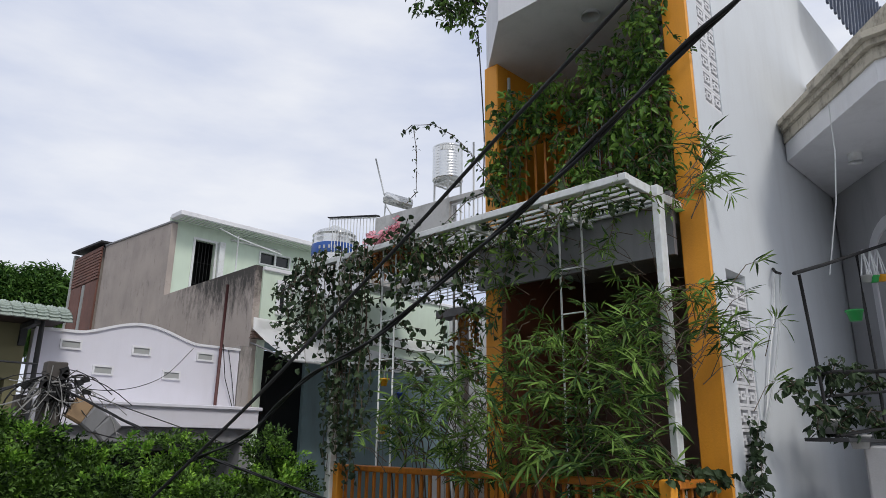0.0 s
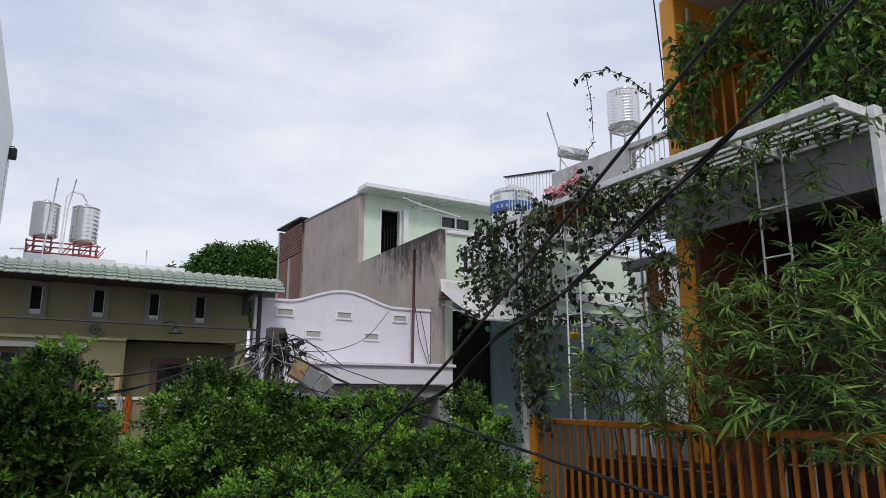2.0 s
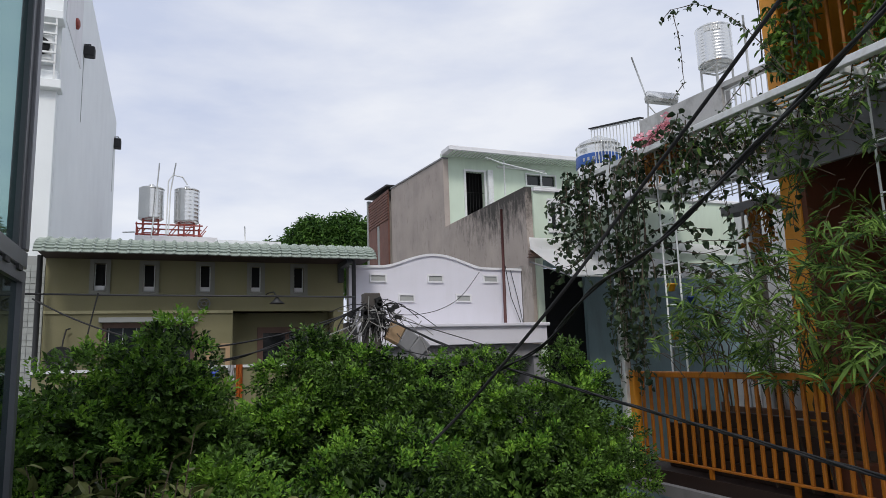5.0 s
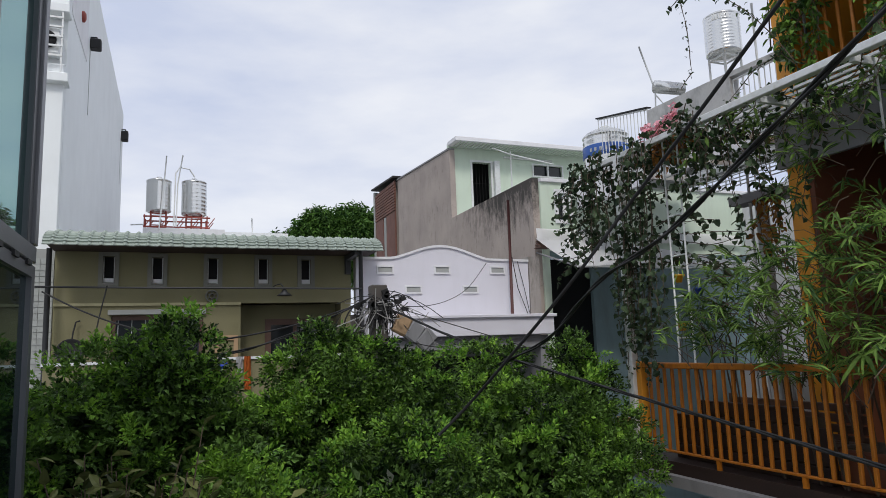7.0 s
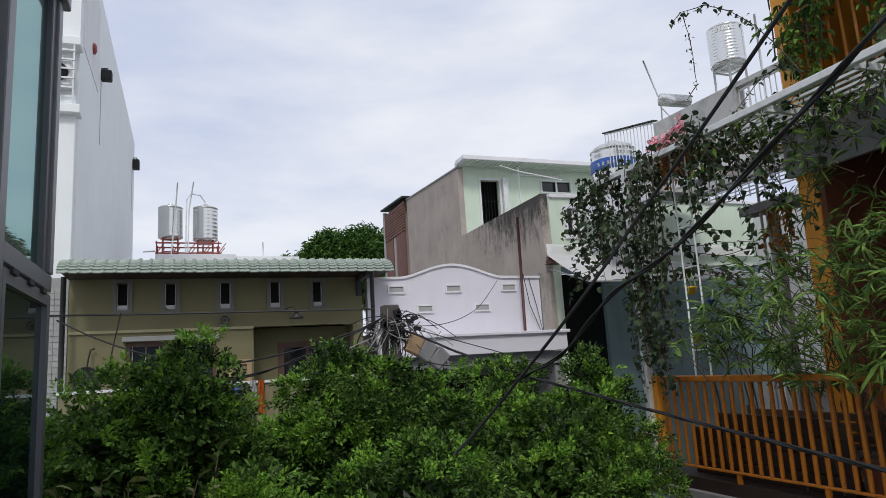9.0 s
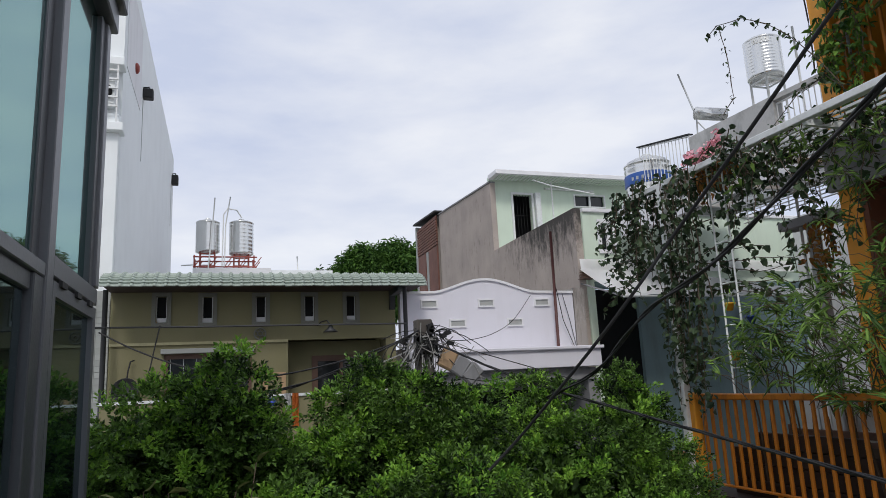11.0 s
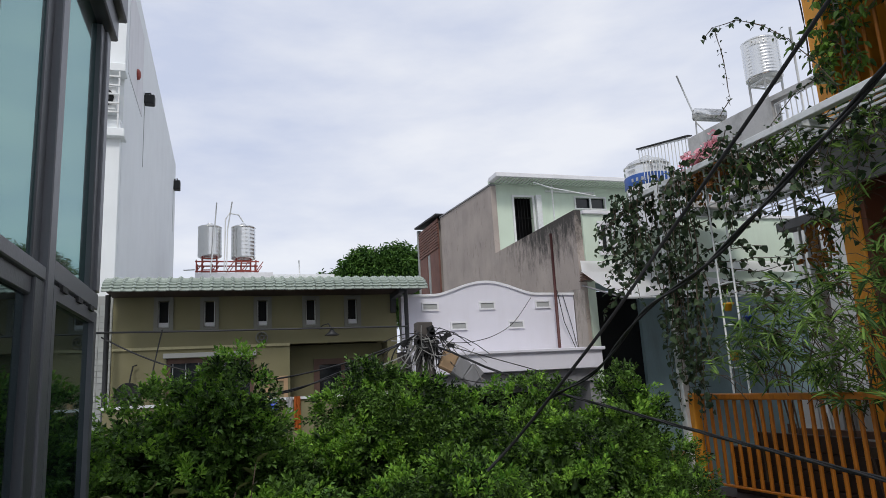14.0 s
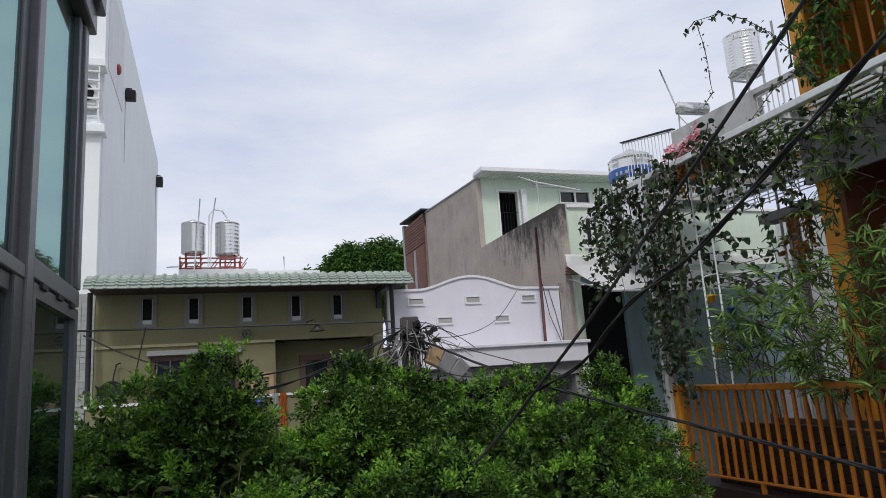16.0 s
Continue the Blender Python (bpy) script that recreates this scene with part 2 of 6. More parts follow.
M_TEAL.node_tree.links.new(_m.outputs[0], M_TEAL.node_tree.nodes["Material Output"].inputs["Surface"])
# Copy for the lower panes, its reflection dimmed through a darker tint.
M_TEAL_LOW = M_TEAL.copy()
M_TEAL_LOW.name = "dimmed_lower_glass"
M_TEAL_LOW.node_tree.nodes["Mix Shader"].inputs[0].default_value = 0.72
M_TEAL_LOW.node_tree.nodes["Glossy BSDF"].inputs["Color"].default_value = (0.30, 0.385, 0.40, 1)


# ---- builders ----
def box(bm, a, b, m=None):
    x0, y0, z0 = a
    x1, y1, z1 = b
    v = [bm.verts.new(m @ Vector(p) if m else p) for p in
         ((x0, y0, z0), (x1, y0, z0), (x1, y1, z0), (x0, y1, z0), (x0, y0, z1), (x1, y0, z1), (x1, y1, z1), (x0, y1, z1))]
    for f in ((3, 2, 1, 0), (4, 5, 6, 7), (0, 1, 5, 4), (1, 2, 6, 5), (2, 3, 7, 6), (3, 0, 4, 7)):
        bm.faces.new([v[i] for i in f])


def bbox(bm, a, b, r=0.008, m=None):
    """A box with chamfered vertical and horizontal edges."""
    t = bmesh.new()
    box(t, a, b)
    bmesh.ops.bevel(t, geom=t.edges[:], offset=r, segments=1, affect='EDGES', profile=0.5)
    merge(bm, t, m)


def merge(bm, t, m=None):
    me = bpy.data.meshes.new("tmp")
    t.to_mesh(me)
    t.free()
    if m:
        me.transform(m)
    bm.from_mesh(me)
    bpy.data.meshes.remove(me)


def tube(bm, pts, r, n=8, r1=None):
    pts = [Vector(p) for p in pts]
    rings = []
    for i, p in enumerate(pts):
        d = (pts[min(i + 1, len(pts) - 1)] - pts[max(i - 1, 0)]).normalized()
        u = d.cross(Vector((0, 0, 1)))
        if u.length < 1e-3:
            u = d.cross(Vector((0, 1, 0)))
        u.normalize()
        w = d.cross(u)
        rr = r if r1 is None else r + (r1 - r) * i / (len(pts) - 1)
        rings.append([bm.verts.new(p + (u * math.cos(2 * math.pi * k / n) + w * math.sin(2 * math.pi * k / n)) * rr) for k in range(n)])
    for a, b in zip(rings, rings[1:]):
        for k in range(n):
            bm.faces.new((a[k], a[(k + 1) % n], b[(k + 1) % n], b[k]))
    bm.faces.new(rings[0])
    bm.faces.new(rings[-1][::-1])


def lathe(bm, profile, c, n=28):
    """Turn (radius, height) rows round the upright axis through c."""
    rings = [[bm.verts.new((c[0] + r * math.cos(2 * math.pi * k / n), c[1] + r * math.sin(2 * math.pi * k / n), c[2] + z)) for k in range(n)]
             for r, z in profile]
    for a, b in zip(rings, rings[1:]):
        for k in range(n):
            f = bm.faces.new((a[k], a[(k + 1) % n], b[(k + 1) % n], b[k]))
            f.smooth = True
    bm.faces.new(rings[0][::-1])
    bm.faces.new(rings[-1])


def prism(bm, outline, axis, a, b):
    """Extrude a 2D outline along 'x', 'y' or 'z' from a to b."""
    def p3(q, t):
        return {"x": (t, q[0], q[1]), "y": (q[0], t, q[1]), "z": (q[0], q[1], t)}[axis]
    va = [bm.verts.new(p3(q, a)) for q in outline]
    vb = [bm.verts.new(p3(q, b)) for q in outline]
    bm.faces.new(va)
    bm.faces.new(vb[::-1])
    n = len(outline)
    for i in range(n):
        bm.faces.new((va[i], vb[i], vb[(i + 1) % n], va[(i + 1) % n]))
    bmesh.ops.recalc_face_normals(bm, faces=bm.faces[:])


def wall(bm, axis, lo, hi, z0, z1, d0, d1, holes=()):
    """A wall along axis 'x' or 'y' from lo to hi, of thickness d0..d1, with openings (lo, hi, z0, z1)."""
    us = sorted({lo, hi, *[h[0] for h in holes], *[h[1] for h in holes]})
    zs = sorted({z0, z1, *[h[2] for h in holes], *[h[3] for h in holes]})
    for u0, u1 in zip(us, us[1:]):
        run = None
        for k, (a, b) in enumerate(zip(zs, zs[1:])):
            um, zm = (u0 + u1) / 2, (a + b) / 2
            solid = not any(h[0] < um < h[1] and h[2] < zm < h[3] for h in holes)
            if solid:
                run = (run[0], b) if run else (a, b)
            if run and (not solid or k == len(zs) - 2):
                if axis == "x":
                    box(bm, (u0, d0, run[0]), (u1, d1, run[1]))
                else:
                    box(bm, (d0, u0, run[0]), (d1, u1, run[1]))
                run = None
    bmesh.ops.remove_doubles(bm, verts=bm.verts[:], dist=1e-5)


def thing(name, base, label, category, group="", kind=""):
    ob = new(name)
    ob.empty_display_size = 0.1
    ob.location = base
    return tagged(ob, label, category, group, kind)


def part(name, bm, material, parent=None, label="", smooth=False):
    me = bpy.data.meshes.new(name)
    bm.to_mesh(me)
    bm.free()
    if smooth:
        me.shade_smooth()
    me.materials.append(material)
    ob = new(name, me)
    if parent is not None:
        ob.parent = parent
        if parent.type == 'EMPTY':
            ob.matrix_parent_inverse = Matrix.Translation(-Vector(parent.location))
    if label:
        ob["label"] = label
    return ob


def pbox(name, a, b, material, parent=None, label="", r=0.0):
    bm = bmesh.new()
    bbox(bm, a, b, r) if r else box(bm, a, b)
    return part(name, bm, material, parent, label)


def ptube(name, pts, r, material, parent=None, label="", n=8, r1=None):
    bm = bmesh.new()
    tube(bm, pts, r, n, r1)
    return part(name, bm, material, parent, label, smooth=True)


def piece(name, me, parent, m):
    """One more object on a shared mesh, under a thing or a part."""
    ob = new(name, me)
    ob.parent = parent
    if parent.type == 'EMPTY':
        ob.matrix_parent_inverse = Matrix.Translation(-Vector(parent.location))
    ob.matrix_basis = m
    return ob


def mesh_of(name, bm, material, smooth=False):
    me = bpy.data.meshes.new(name)
    bm.to_mesh(me)
    bm.free()
    if smooth:
        me.shade_smooth()
    me.materials.append(material)
    return me


def leaves(name, centres, ways, length, width, material, parent=None, label="", rng=None, droop=0.25, var=0.35, ups=None, simple=False):
    """Many leaves as one mesh: each a folded blade of six corners, from its centre along its way."""
    rng = rng or np.random.default_rng(1)
    n = len(centres)
    c = np.asarray(centres, float)
    d = np.asarray(ways, float)
    d /= np.linalg.norm(d, axis=1, keepdims=True) + 1e-9
    u = rng.normal(size=(n, 3)) * 0.55 + np.array((0, 0, 1.0)) if ups is None else np.asarray(ups, float)
    s = np.cross(d, u)
    s /= np.linalg.norm(s, axis=1, keepdims=True) + 1e-9
    nrm = np.cross(s, d)
    L = (length * (1 + var * rng.uniform(-1, 1, n)))[:, None]
    Wd = L * (width / length)
    dr = nrm * L * droop
    v = np.stack([c, c + d * L * 0.35 + s * Wd * 0.5 + nrm * Wd * 0.18, c + d * L * 0.38, c + d * L * 0.35 - s * Wd * 0.5 + nrm * Wd * 0.18,
                  c + d * L * 0.75 + s * Wd * 0.36 - dr * 0.4 + nrm * Wd * 0.1, c + d * L * 0.75 - s * Wd * 0.36 - dr * 0.4 + nrm * Wd * 0.1, c + d * L - dr], 1).reshape(-1, 3)
    if simple:
        v = np.stack([c, c + d * L * 0.45 + s * Wd * 0.5 + nrm * Wd * 0.2, c + d * L - dr * 0.6, c + d * L * 0.45 - s * Wd * 0.5 + nrm * Wd * 0.2], 1).reshape(-1, 3)
    base = (np.arange(n) * (4 if simple else 7))[:, None]
    quad = np.array([(0, 1, 2), (0, 2, 3)])
    tri = np.concatenate([base + q for q in quad], 0)
    q1 = base + np.array((1, 4, 6))
    q2 = base + np.array((3, 6, 5))
    q3 = base + np.array((1, 6, 2))
    q4 = base + np.array((2, 6, 3))
    faces = np.concatenate([tri, q1, q2, q3, q4], 0)
    if simple:
        faces = np.concatenate([base + np.array((0, 1, 2)), base + np.array((0, 2, 3))], 0)
    me = bpy.data.meshes.new(name)
    me.from_pydata(v.tolist(), [], faces.tolist())
    me.materials.append(material)
    ob = new(name, me)
    if parent is not None:
        ob.parent = parent
        if parent.type == 'EMPTY':
            ob.matrix_parent_inverse = Matrix.Translation(-Vector(parent.location))
    if label:
        ob["label"] = label
    return ob

# ---- ground ----
bm = bmesh.new()
box(bm, (-900, -900, -0.3), (900, 900, 0.0))
tagged(part("ground", bm, M_GROUND), "worn grey concrete lane between the houses", "ground", kind="structure")

M_SURROUND = mat("dull_grey_surround", (0.19, 0.19, 0.165), 0.85, var=0.12)
# ---- low cream house with a tiled eave ----
house = thing("house", (0.6, 14, 0), "two-storey cream house with a pale green tiled eave", "house")
SLOTS = [(-1.00, 6.61), (-0.28, 6.60), (0.585, 6.60), (1.41, 6.60), (2.145, 6.60)]
bm = bmesh.new()
holes = [(x - 0.085, x + 0.085, z - 0.22, z + 0.22) for x, z in SLOTS]
wall(bm, "x", -1.76, 2.95, 6.06, 7.08, 12.0, 12.2, holes)
wall(bm, "x", -1.76, 1.04, 3.3, 6.06, 12.02, 12.2, [(-0.94, 0.44, 4.3, 5.88), (0.63, 1.0, 3.4, 5.52)])
part("wall", bm, M_CREAM, house)
pbox("recess_side", (0.94, 12.2, 3.3), (1.04, 12.9, 6.06), M_CREAM, house)
pbox("recess_side", (2.77, 12.02, 3.3), (2.95, 12.9, 6.06), M_CREAM, house)
pbox("side_wall", (-1.76, 12.2, 3.3), (-1.56, 20, 7.08), M_CREAM, house)
pbox("side_wall", (2.77, 12.9, 3.3), (2.95, 20, 7.08), M_CREAM, house)
pbox("ground_floor", (-1.76, 11.1, 0.0), (2.95, 20, 3.3), M_CREAM_DARK, house)
pbox("back_wall", (-1.56, 19.8, 3.3), (2.77, 20, 7.08), M_CREAM, house)
bm = bmesh.new()
wall(bm, "x", 1.04, 2.77, 3.3, 6.06, 12.5, 12.62, [(1.5, 2.55, 3.4, 5.8)])
part("recess_wall", bm, M_CREAM, house)
pbox("roof_slab", (-1.8, 12.0, 7.09), (3.0, 20, 7.15), M_GREYTRIM, house)
pbox("backing", (-1.5, 12.7, 3.4), (0.9, 12.75, 6.0), M_DARK, house, "near-black sheet in place of the unlit rooms behind the windows")
for x, z in SLOTS:
    bm = bmesh.new()
    wall(bm, "x", x - 0.15, x + 0.15, z - 0.285, z + 0.285, 11.97, 12.0, [(x - 0.085, x + 0.085, z - 0.22, z + 0.22)])
    w = part("window", bm, M_SURROUND, house, "narrow slot window with a grey surround")
    # Matt black sheet in the slot stands in for the unlit room.
    pbox("pane", (x - 0.085, 12.12, z - 0.16), (x + 0.085, 12.13, z + 0.22), M_DARK, w)
    # Added white block: paints the bright glint low in the slot.
    pbox("slot_glint", (x - 0.07, 12.02, z - 0.20), (x + 0.07, 12.14, z - 0.135), M_WHITE, w)
    bm = bmesh.new()
    box(bm, (x - 0.085, 12.05, z - 0.22), (x - 0.070, 12.08, z + 0.22))
    box(bm, (x + 0.070, 12.05, z - 0.22), (x + 0.085, 12.08, z + 0.22))
    box(bm, (x - 0.07, 12.05, z - 0.22), (x + 0.07, 12.08, z - 0.20))
    part("window_frame", bm, M_STEEL_W, w)
# curved tile eave, one column of tile at a time
bm = bmesh.new()
prof = []
for k in range(18):
    a = (k // 2 + (0.8 if k % 2 else 0.0)) / 9
    ang = radians(88) * (1 - a)
    prof.append((ang, 11.55 - 0.38 * math.sin(ang) + a * a * 0.7, 6.875 + 0.285 * math.cos(ang) + a * 0.03))
TW = 0.161
ROLL = ((0.0, 0.006), (0.06, 0.0), (0.35, -0.002), (0.62, 0.0), (0.70, 0.014), (0.78, 0.026), (0.88, 0.026), (0.95, 0.014), (1.0, 0.006))
rows_ = []
for k, (ang, y, z) in enumerate(prof):
    lift = (0.026, 0.0)[k % 2]
    rows_.append([bm.verts.new((TW * (u - 0.5), y - math.sin(ang) * (lift + h), z + math.cos(ang) * (lift + h))) for u, h in ROLL])
for a, b in zip(rows_, rows_[1:]):
    for j in range(8):
        bm.faces.new((a[j], a[j + 1], b[j + 1], b[j]))
low = [bm.verts.new(v.co + Vector((0, 0.012, -0.012))) for v in rows_[0]]
for j in range(8):
    bm.faces.new((low[j], low[j + 1], rows_[0][j + 1], rows_[0][j]))
eave_me = mesh_of("roof_tile", bm, M_TILE)
n_t = 32
for k in range(n_t):
    piece("roof_tile", eave_me, house, Matrix.Translation((-1.82 + TW * (k + 0.5), random.uniform(-0.006, 0.006), random.uniform(-0.004, 0.004))))
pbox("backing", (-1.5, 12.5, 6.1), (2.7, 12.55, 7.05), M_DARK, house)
# Soffit coloured dark to add to the shade under the eave.
pbox("eave_soffit", (-1.78, 11.22, 6.90), (3.28, 12.0, 6.93), M_BOARD_SHADE, house)

# ---- white house with the curved parapet ----
para = thing("parapet_house", (4.9, 12.1, 0), "low white house with a curved parapet and vent blocks", "house")
top = [(3.05, 6.84)]
for k in range(0, 25):
    u = k / 24
    top.append((3.70 + 2.05 * u, 6.85 + 0.245 * math.sin(math.pi * u) ** 1.5))
top += [(6.60, 6.84)]
VENTS = [(3.60, 6.655), (4.735, 6.66), (5.905, 6.665), (4.145, 6.285), (5.31, 6.285)]
bm = bmesh.new()
prism(bm, [(3.05, 5.75)] + top + [(6.60, 5.75)][::1], "y", 12.0, 12.18)
parap = part("parapet", bm, M_LILAC, para)
bm = bmesh.new()
cap = [(x, z) for x, z in top]
for (xa, za), (xb, zb) in zip(cap, cap[1:]):
    v = [bm.verts.new(p) for p in ((xa, 11.965, za), (xb, 11.965, zb), (xb, 12.215, zb), (xa, 12.215, za),
                                   (xa, 11.965, za + 0.045), (xb, 11.965, zb + 0.045), (xb, 12.215, zb + 0.045), (xa, 12.215, za + 0.045))]
    for f in ((3, 2, 1, 0), (4, 5, 6, 7), (0, 1, 5, 4), (2, 3, 7, 6)):
        bm.faces.new([v[i] for i in f])
part("coping", bm, M_WHITE, para)
for x, z in VENTS:
    bm = bmesh.new()
    wall(bm, "x", x - 0.165, x + 0.165, z - 0.08, z + 0.08, 11.968, 11.998, [(x - 0.135, x + 0.135, z - 0.05, z + 0.05)])
    v = part("vent", bm, M_WHITE, para)
    # Plain grey panel set back inside the vent frame.
    bm = bmesh.new()
    prism(bm, [(11.972, z - 0.049), (11.997, z - 0.049), (11.997, z + 0.049), (11.990, z + 0.049)], "x", x - 0.134, x + 0.134)
    part("vent_panel", bm, M_GREYTRIM, v)
bm = bmesh.new()
bbox(bm, (3.05, 11.2, 5.38), (6.66, 12.2, 5.72), 0.01)
bbox(bm, (3.05, 11.14, 5.70), (6.70, 12.0, 5.76), 0.01)
part("ledge", bm, M_LILAC, para)
pbox("fascia", (3.05, 11.35, 5.15), (6.60, 12.2, 5.37), M_GREYPAINT, para)
bm = bmesh.new()
wall(bm, "x", 3.05, 6.6, 0, 5.15, 12.3, 12.5, [(3.6, 6.2, 3.2, 5.0)])
box(bm, (6.45, 11.4, 0), (6.68, 12.3, 5.15))
box(bm, (3.02, 11.4, 0), (3.2, 12.3, 5.15))
part("wall", bm, M_GREYPAINT, para)
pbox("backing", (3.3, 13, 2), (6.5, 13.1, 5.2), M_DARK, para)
pbox("roof_slab", (3.05, 12.2, 5.6), (6.9, 20, 5.75), M_GREYTRIM, para)
ptube("drainpipe", [(6.10, 11.80, 5.76), (6.13, 11.82, 8.05)], 0.03, M_MAROON, para, "rust-red pipe standing against the parapet")

# ---- grey and mint house ----
mint = thing("terrace_house", (9.5, 17, 0), "mint green house with a raw grey side wall and roof terrace", "house")
bm = bmesh.new()
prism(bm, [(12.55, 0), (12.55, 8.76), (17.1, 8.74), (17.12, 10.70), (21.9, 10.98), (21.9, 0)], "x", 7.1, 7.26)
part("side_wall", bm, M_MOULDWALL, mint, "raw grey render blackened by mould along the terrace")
bm = bmesh.new()
wall(bm, "x", 7.105, 14.0, 8.0, 10.9, 17.15, 17.3, [(7.80, 8.38, 8.0, 10.40), (9.78, 10.75, 10.12, 10.44)])
part("upper_wall", bm, M_MINT, mint)
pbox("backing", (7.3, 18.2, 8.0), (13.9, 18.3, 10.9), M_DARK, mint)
pbox("terrace_floor", (7.26, 12.6, 7.9), (14, 18.2, 8.0), M_GREYTRIM, mint)
bm = bmesh.new()
wall(bm, "x", 7.262, 14.0, 7.15, 8.66, 12.5, 12.65, [(7.66, 7.98, 7.82, 8.45)])
part("front_wall", bm, M_MINT, mint)
bm = bmesh.new()
bbox(bm, (7.05, 16.5, 10.79), (14.3, 17.12, 10.92), 0.012)
part("roof_edge", bm, M_WHITE, mint, "pale projecting roof edge")
bm = bmesh.new()
box(bm, (7.27, 17.31, 10.74), (14.3, 22.2, 10.92))
part("roof", bm, M_GREYTRIM, mint)
bm = bmesh.new()
prism(bm, [(17.125, 10.705), (21.95, 10.985), (21.95, 11.03), (17.125, 10.75)], "x", 7.07, 7.265)
part("verge", bm, M_GREYPAINT, mint, "thin dark flashing on the side wall")
pbox("column", (7.26, 12.5, 0), (7.42, 12.7, 7.15), M_MINT, mint)

# ---- tall white house at the far left ----
tower = thing("tall_house", (-4.5, 19, 0), "tall narrow white plaster house with a plain side wall", "house")
bm = bmesh.new()
box(bm, (-8, 12.75, 0), (-1.84, 25.6, 13.75))
part("wall", bm, M_TOWER, tower)

# ---- low house: details ----
pbox("lintel", (-0.99, 11.95, 5.885), (0.48, 12.02, 5.965), M_GREYTRIM, house, "pale grey lintel over the window", r=0.006)
bm = bmesh.new()
wall(bm, "x", -0.94, 0.44, 4.3, 5.88, 12.06, 12.12, [(-0.88, -0.30, 4.4, 5.80), (-0.22, 0.38, 4.4, 5.80)])
bw = part("window", bm, M_BROWN, house, "wide brown wooden window")
pbox("pane", (-0.88, 12.08, 4.4), (-0.30, 12.09, 5.80), M_PANE, bw)
pbox("pane", (-0.22, 12.08, 4.4), (0.38, 12.09, 5.80), M_PANE, bw)
for k in range(7):
    ptube("window_bar", [(-0.84 + 0.2 * k, 12.03, 5.55), (-0.84 + 0.2 * k, 12.03, 5.80)], 0.006, M_STEEL_G, bw)
bm = bmesh.new()
wall(bm, "x", 0.63, 1.0, 3.4, 5.52, 11.99, 12.05, [(0.70, 0.93, 3.6, 5.44)])
sh = part("shutter", bm, M_TAN, house, "tan wooden shutter frame")
pbox("shutter_panel", (0.70, 12.02, 3.6), (0.93, 12.05, 5.44), M_CREAM, sh)
bm = bmesh.new()
wall(bm, "x", 1.5, 2.55, 3.4, 5.8, 12.46, 12.52, [(1.60, 2.45, 3.4, 5.70)])
dr = part("door", bm, M_BROWN, house, "dark brown wooden door in a recessed porch")
pbox("door_leaf", (1.60, 12.53, 3.4), (2.02, 12.56, 5.70), M_PANE, dr)
pbox("door_stile", (2.00, 12.50, 3.4), (2.06, 12.529, 5.70), M_BROWN, dr)
pbox("door_pane", (2.02, 12.55, 3.4), (2.45, 12.57, 5.70), M_PANE, dr)
pbox("band", (-1.76, 11.985, 6.03), (1.04, 12.018, 6.075), M_CREAM_DARK, house)
bm = bmesh.new()
for k in range(24):
    a0, a1 = 2 * math.pi * k / 24, 2 * math.pi * (k + 1) / 24
    for r0, r1 in ((0.085, 0.105), (0.03, 0.045)):
        v = [bm.verts.new((0.57 + r * math.cos(a), y, 6.18 + r * math.sin(a))) for y in (11.95, 12.0) for r, a in ((r0, a0), (r1, a0), (r1, a1), (r0, a1))]
        bm.faces.new(v[3::-1])
        for q in ((0, 1, 5, 4), (1, 2, 6, 5), (2, 3, 7, 6), (3, 0, 4, 7)):
            bm.faces.new([v[i] for i in q])
for k in range(6):
    a = math.pi * k / 3
    box(bm, (-0.008, -0.03, 0.03), (0.008, -0.01, 0.09), Matrix.Translation((0.57, 12.0, 6.18)) @ Matrix.Rotation(a, 4, 'Y'))
part("round_vent", bm, M_SURROUND, house, "round grey ventilation rosette")
ptube("water_pipe", [(-1.92, 11.4, 6.28), (-0.4, 11.4, 6.265), (1.3, 11.4, 6.26), (3.02, 11.4, 6.25)], 0.015, M_DARKPIPE, house, "thin dark grey pipe along the front")
ptube("drainpipe", [(3.0, 11.45, 6.90), (3.0, 11.45, 3.0)], 0.038, M_DARKPIPE, house)
ptube("drainpipe", [(-1.80, 11.7, 6.90), (-1.79, 11.7, 3.0)], 0.04, M_DARKPIPE, house)
bm = bmesh.new()
prism(bm, [(11.25, 6.82), (11.25, 6.89), (11.99, 6.89), (11.99, 6.56), (11.90, 6.56), (11.88, 6.80)], "x", 2.84, 2.93)
part("bracket", bm, M_DARKPIPE, house, "dark bracket under the eave")
lampshade = thing("wall_lamp", (1.69, 11.9, 6.2), "grey conical lamp shade on a curved arm", "lamp")
bm = bmesh.new()
lathe(bm, [(0.02, 0.08), (0.035, 0.06), (0.05, 0.03), (0.125, -0.03), (0.12, -0.032)], (1.69, 11.45, 6.17), 20)
part("shade", bm, M_DARKPIPE, lampshade, smooth=True)
ptube("arm", [(1.55, 12.0, 6.30), (1.58, 11.75, 6.34), (1.64, 11.5, 6.34), (1.69, 11.45, 6.25)], 0.01, M_DARKPIPE, lampshade)
bm = bmesh.new()
bbox(bm, (-1.7, 10.95, 3.2), (2.9, 11.08, 5.12), 0.01)
part("balcony_wall", bm, M_CREAM, house)
pbox("balcony_rail", (-1.72, 10.92, 5.12), (2.92, 11.11, 5.16), M_STEEL_W, house, "white balcony rail")
pan = thing("frying_pan", (-1.45, 11.5, 5.3), "black frying pan hung on the wall", "pan")
bm = bmesh.new()
lathe(bm, [(0.05, -0.10), (0.16, -0.05), (0.20, 0.0), (0.19, 0.0), (0.15, -0.04)], (0, 0, 0), 24)
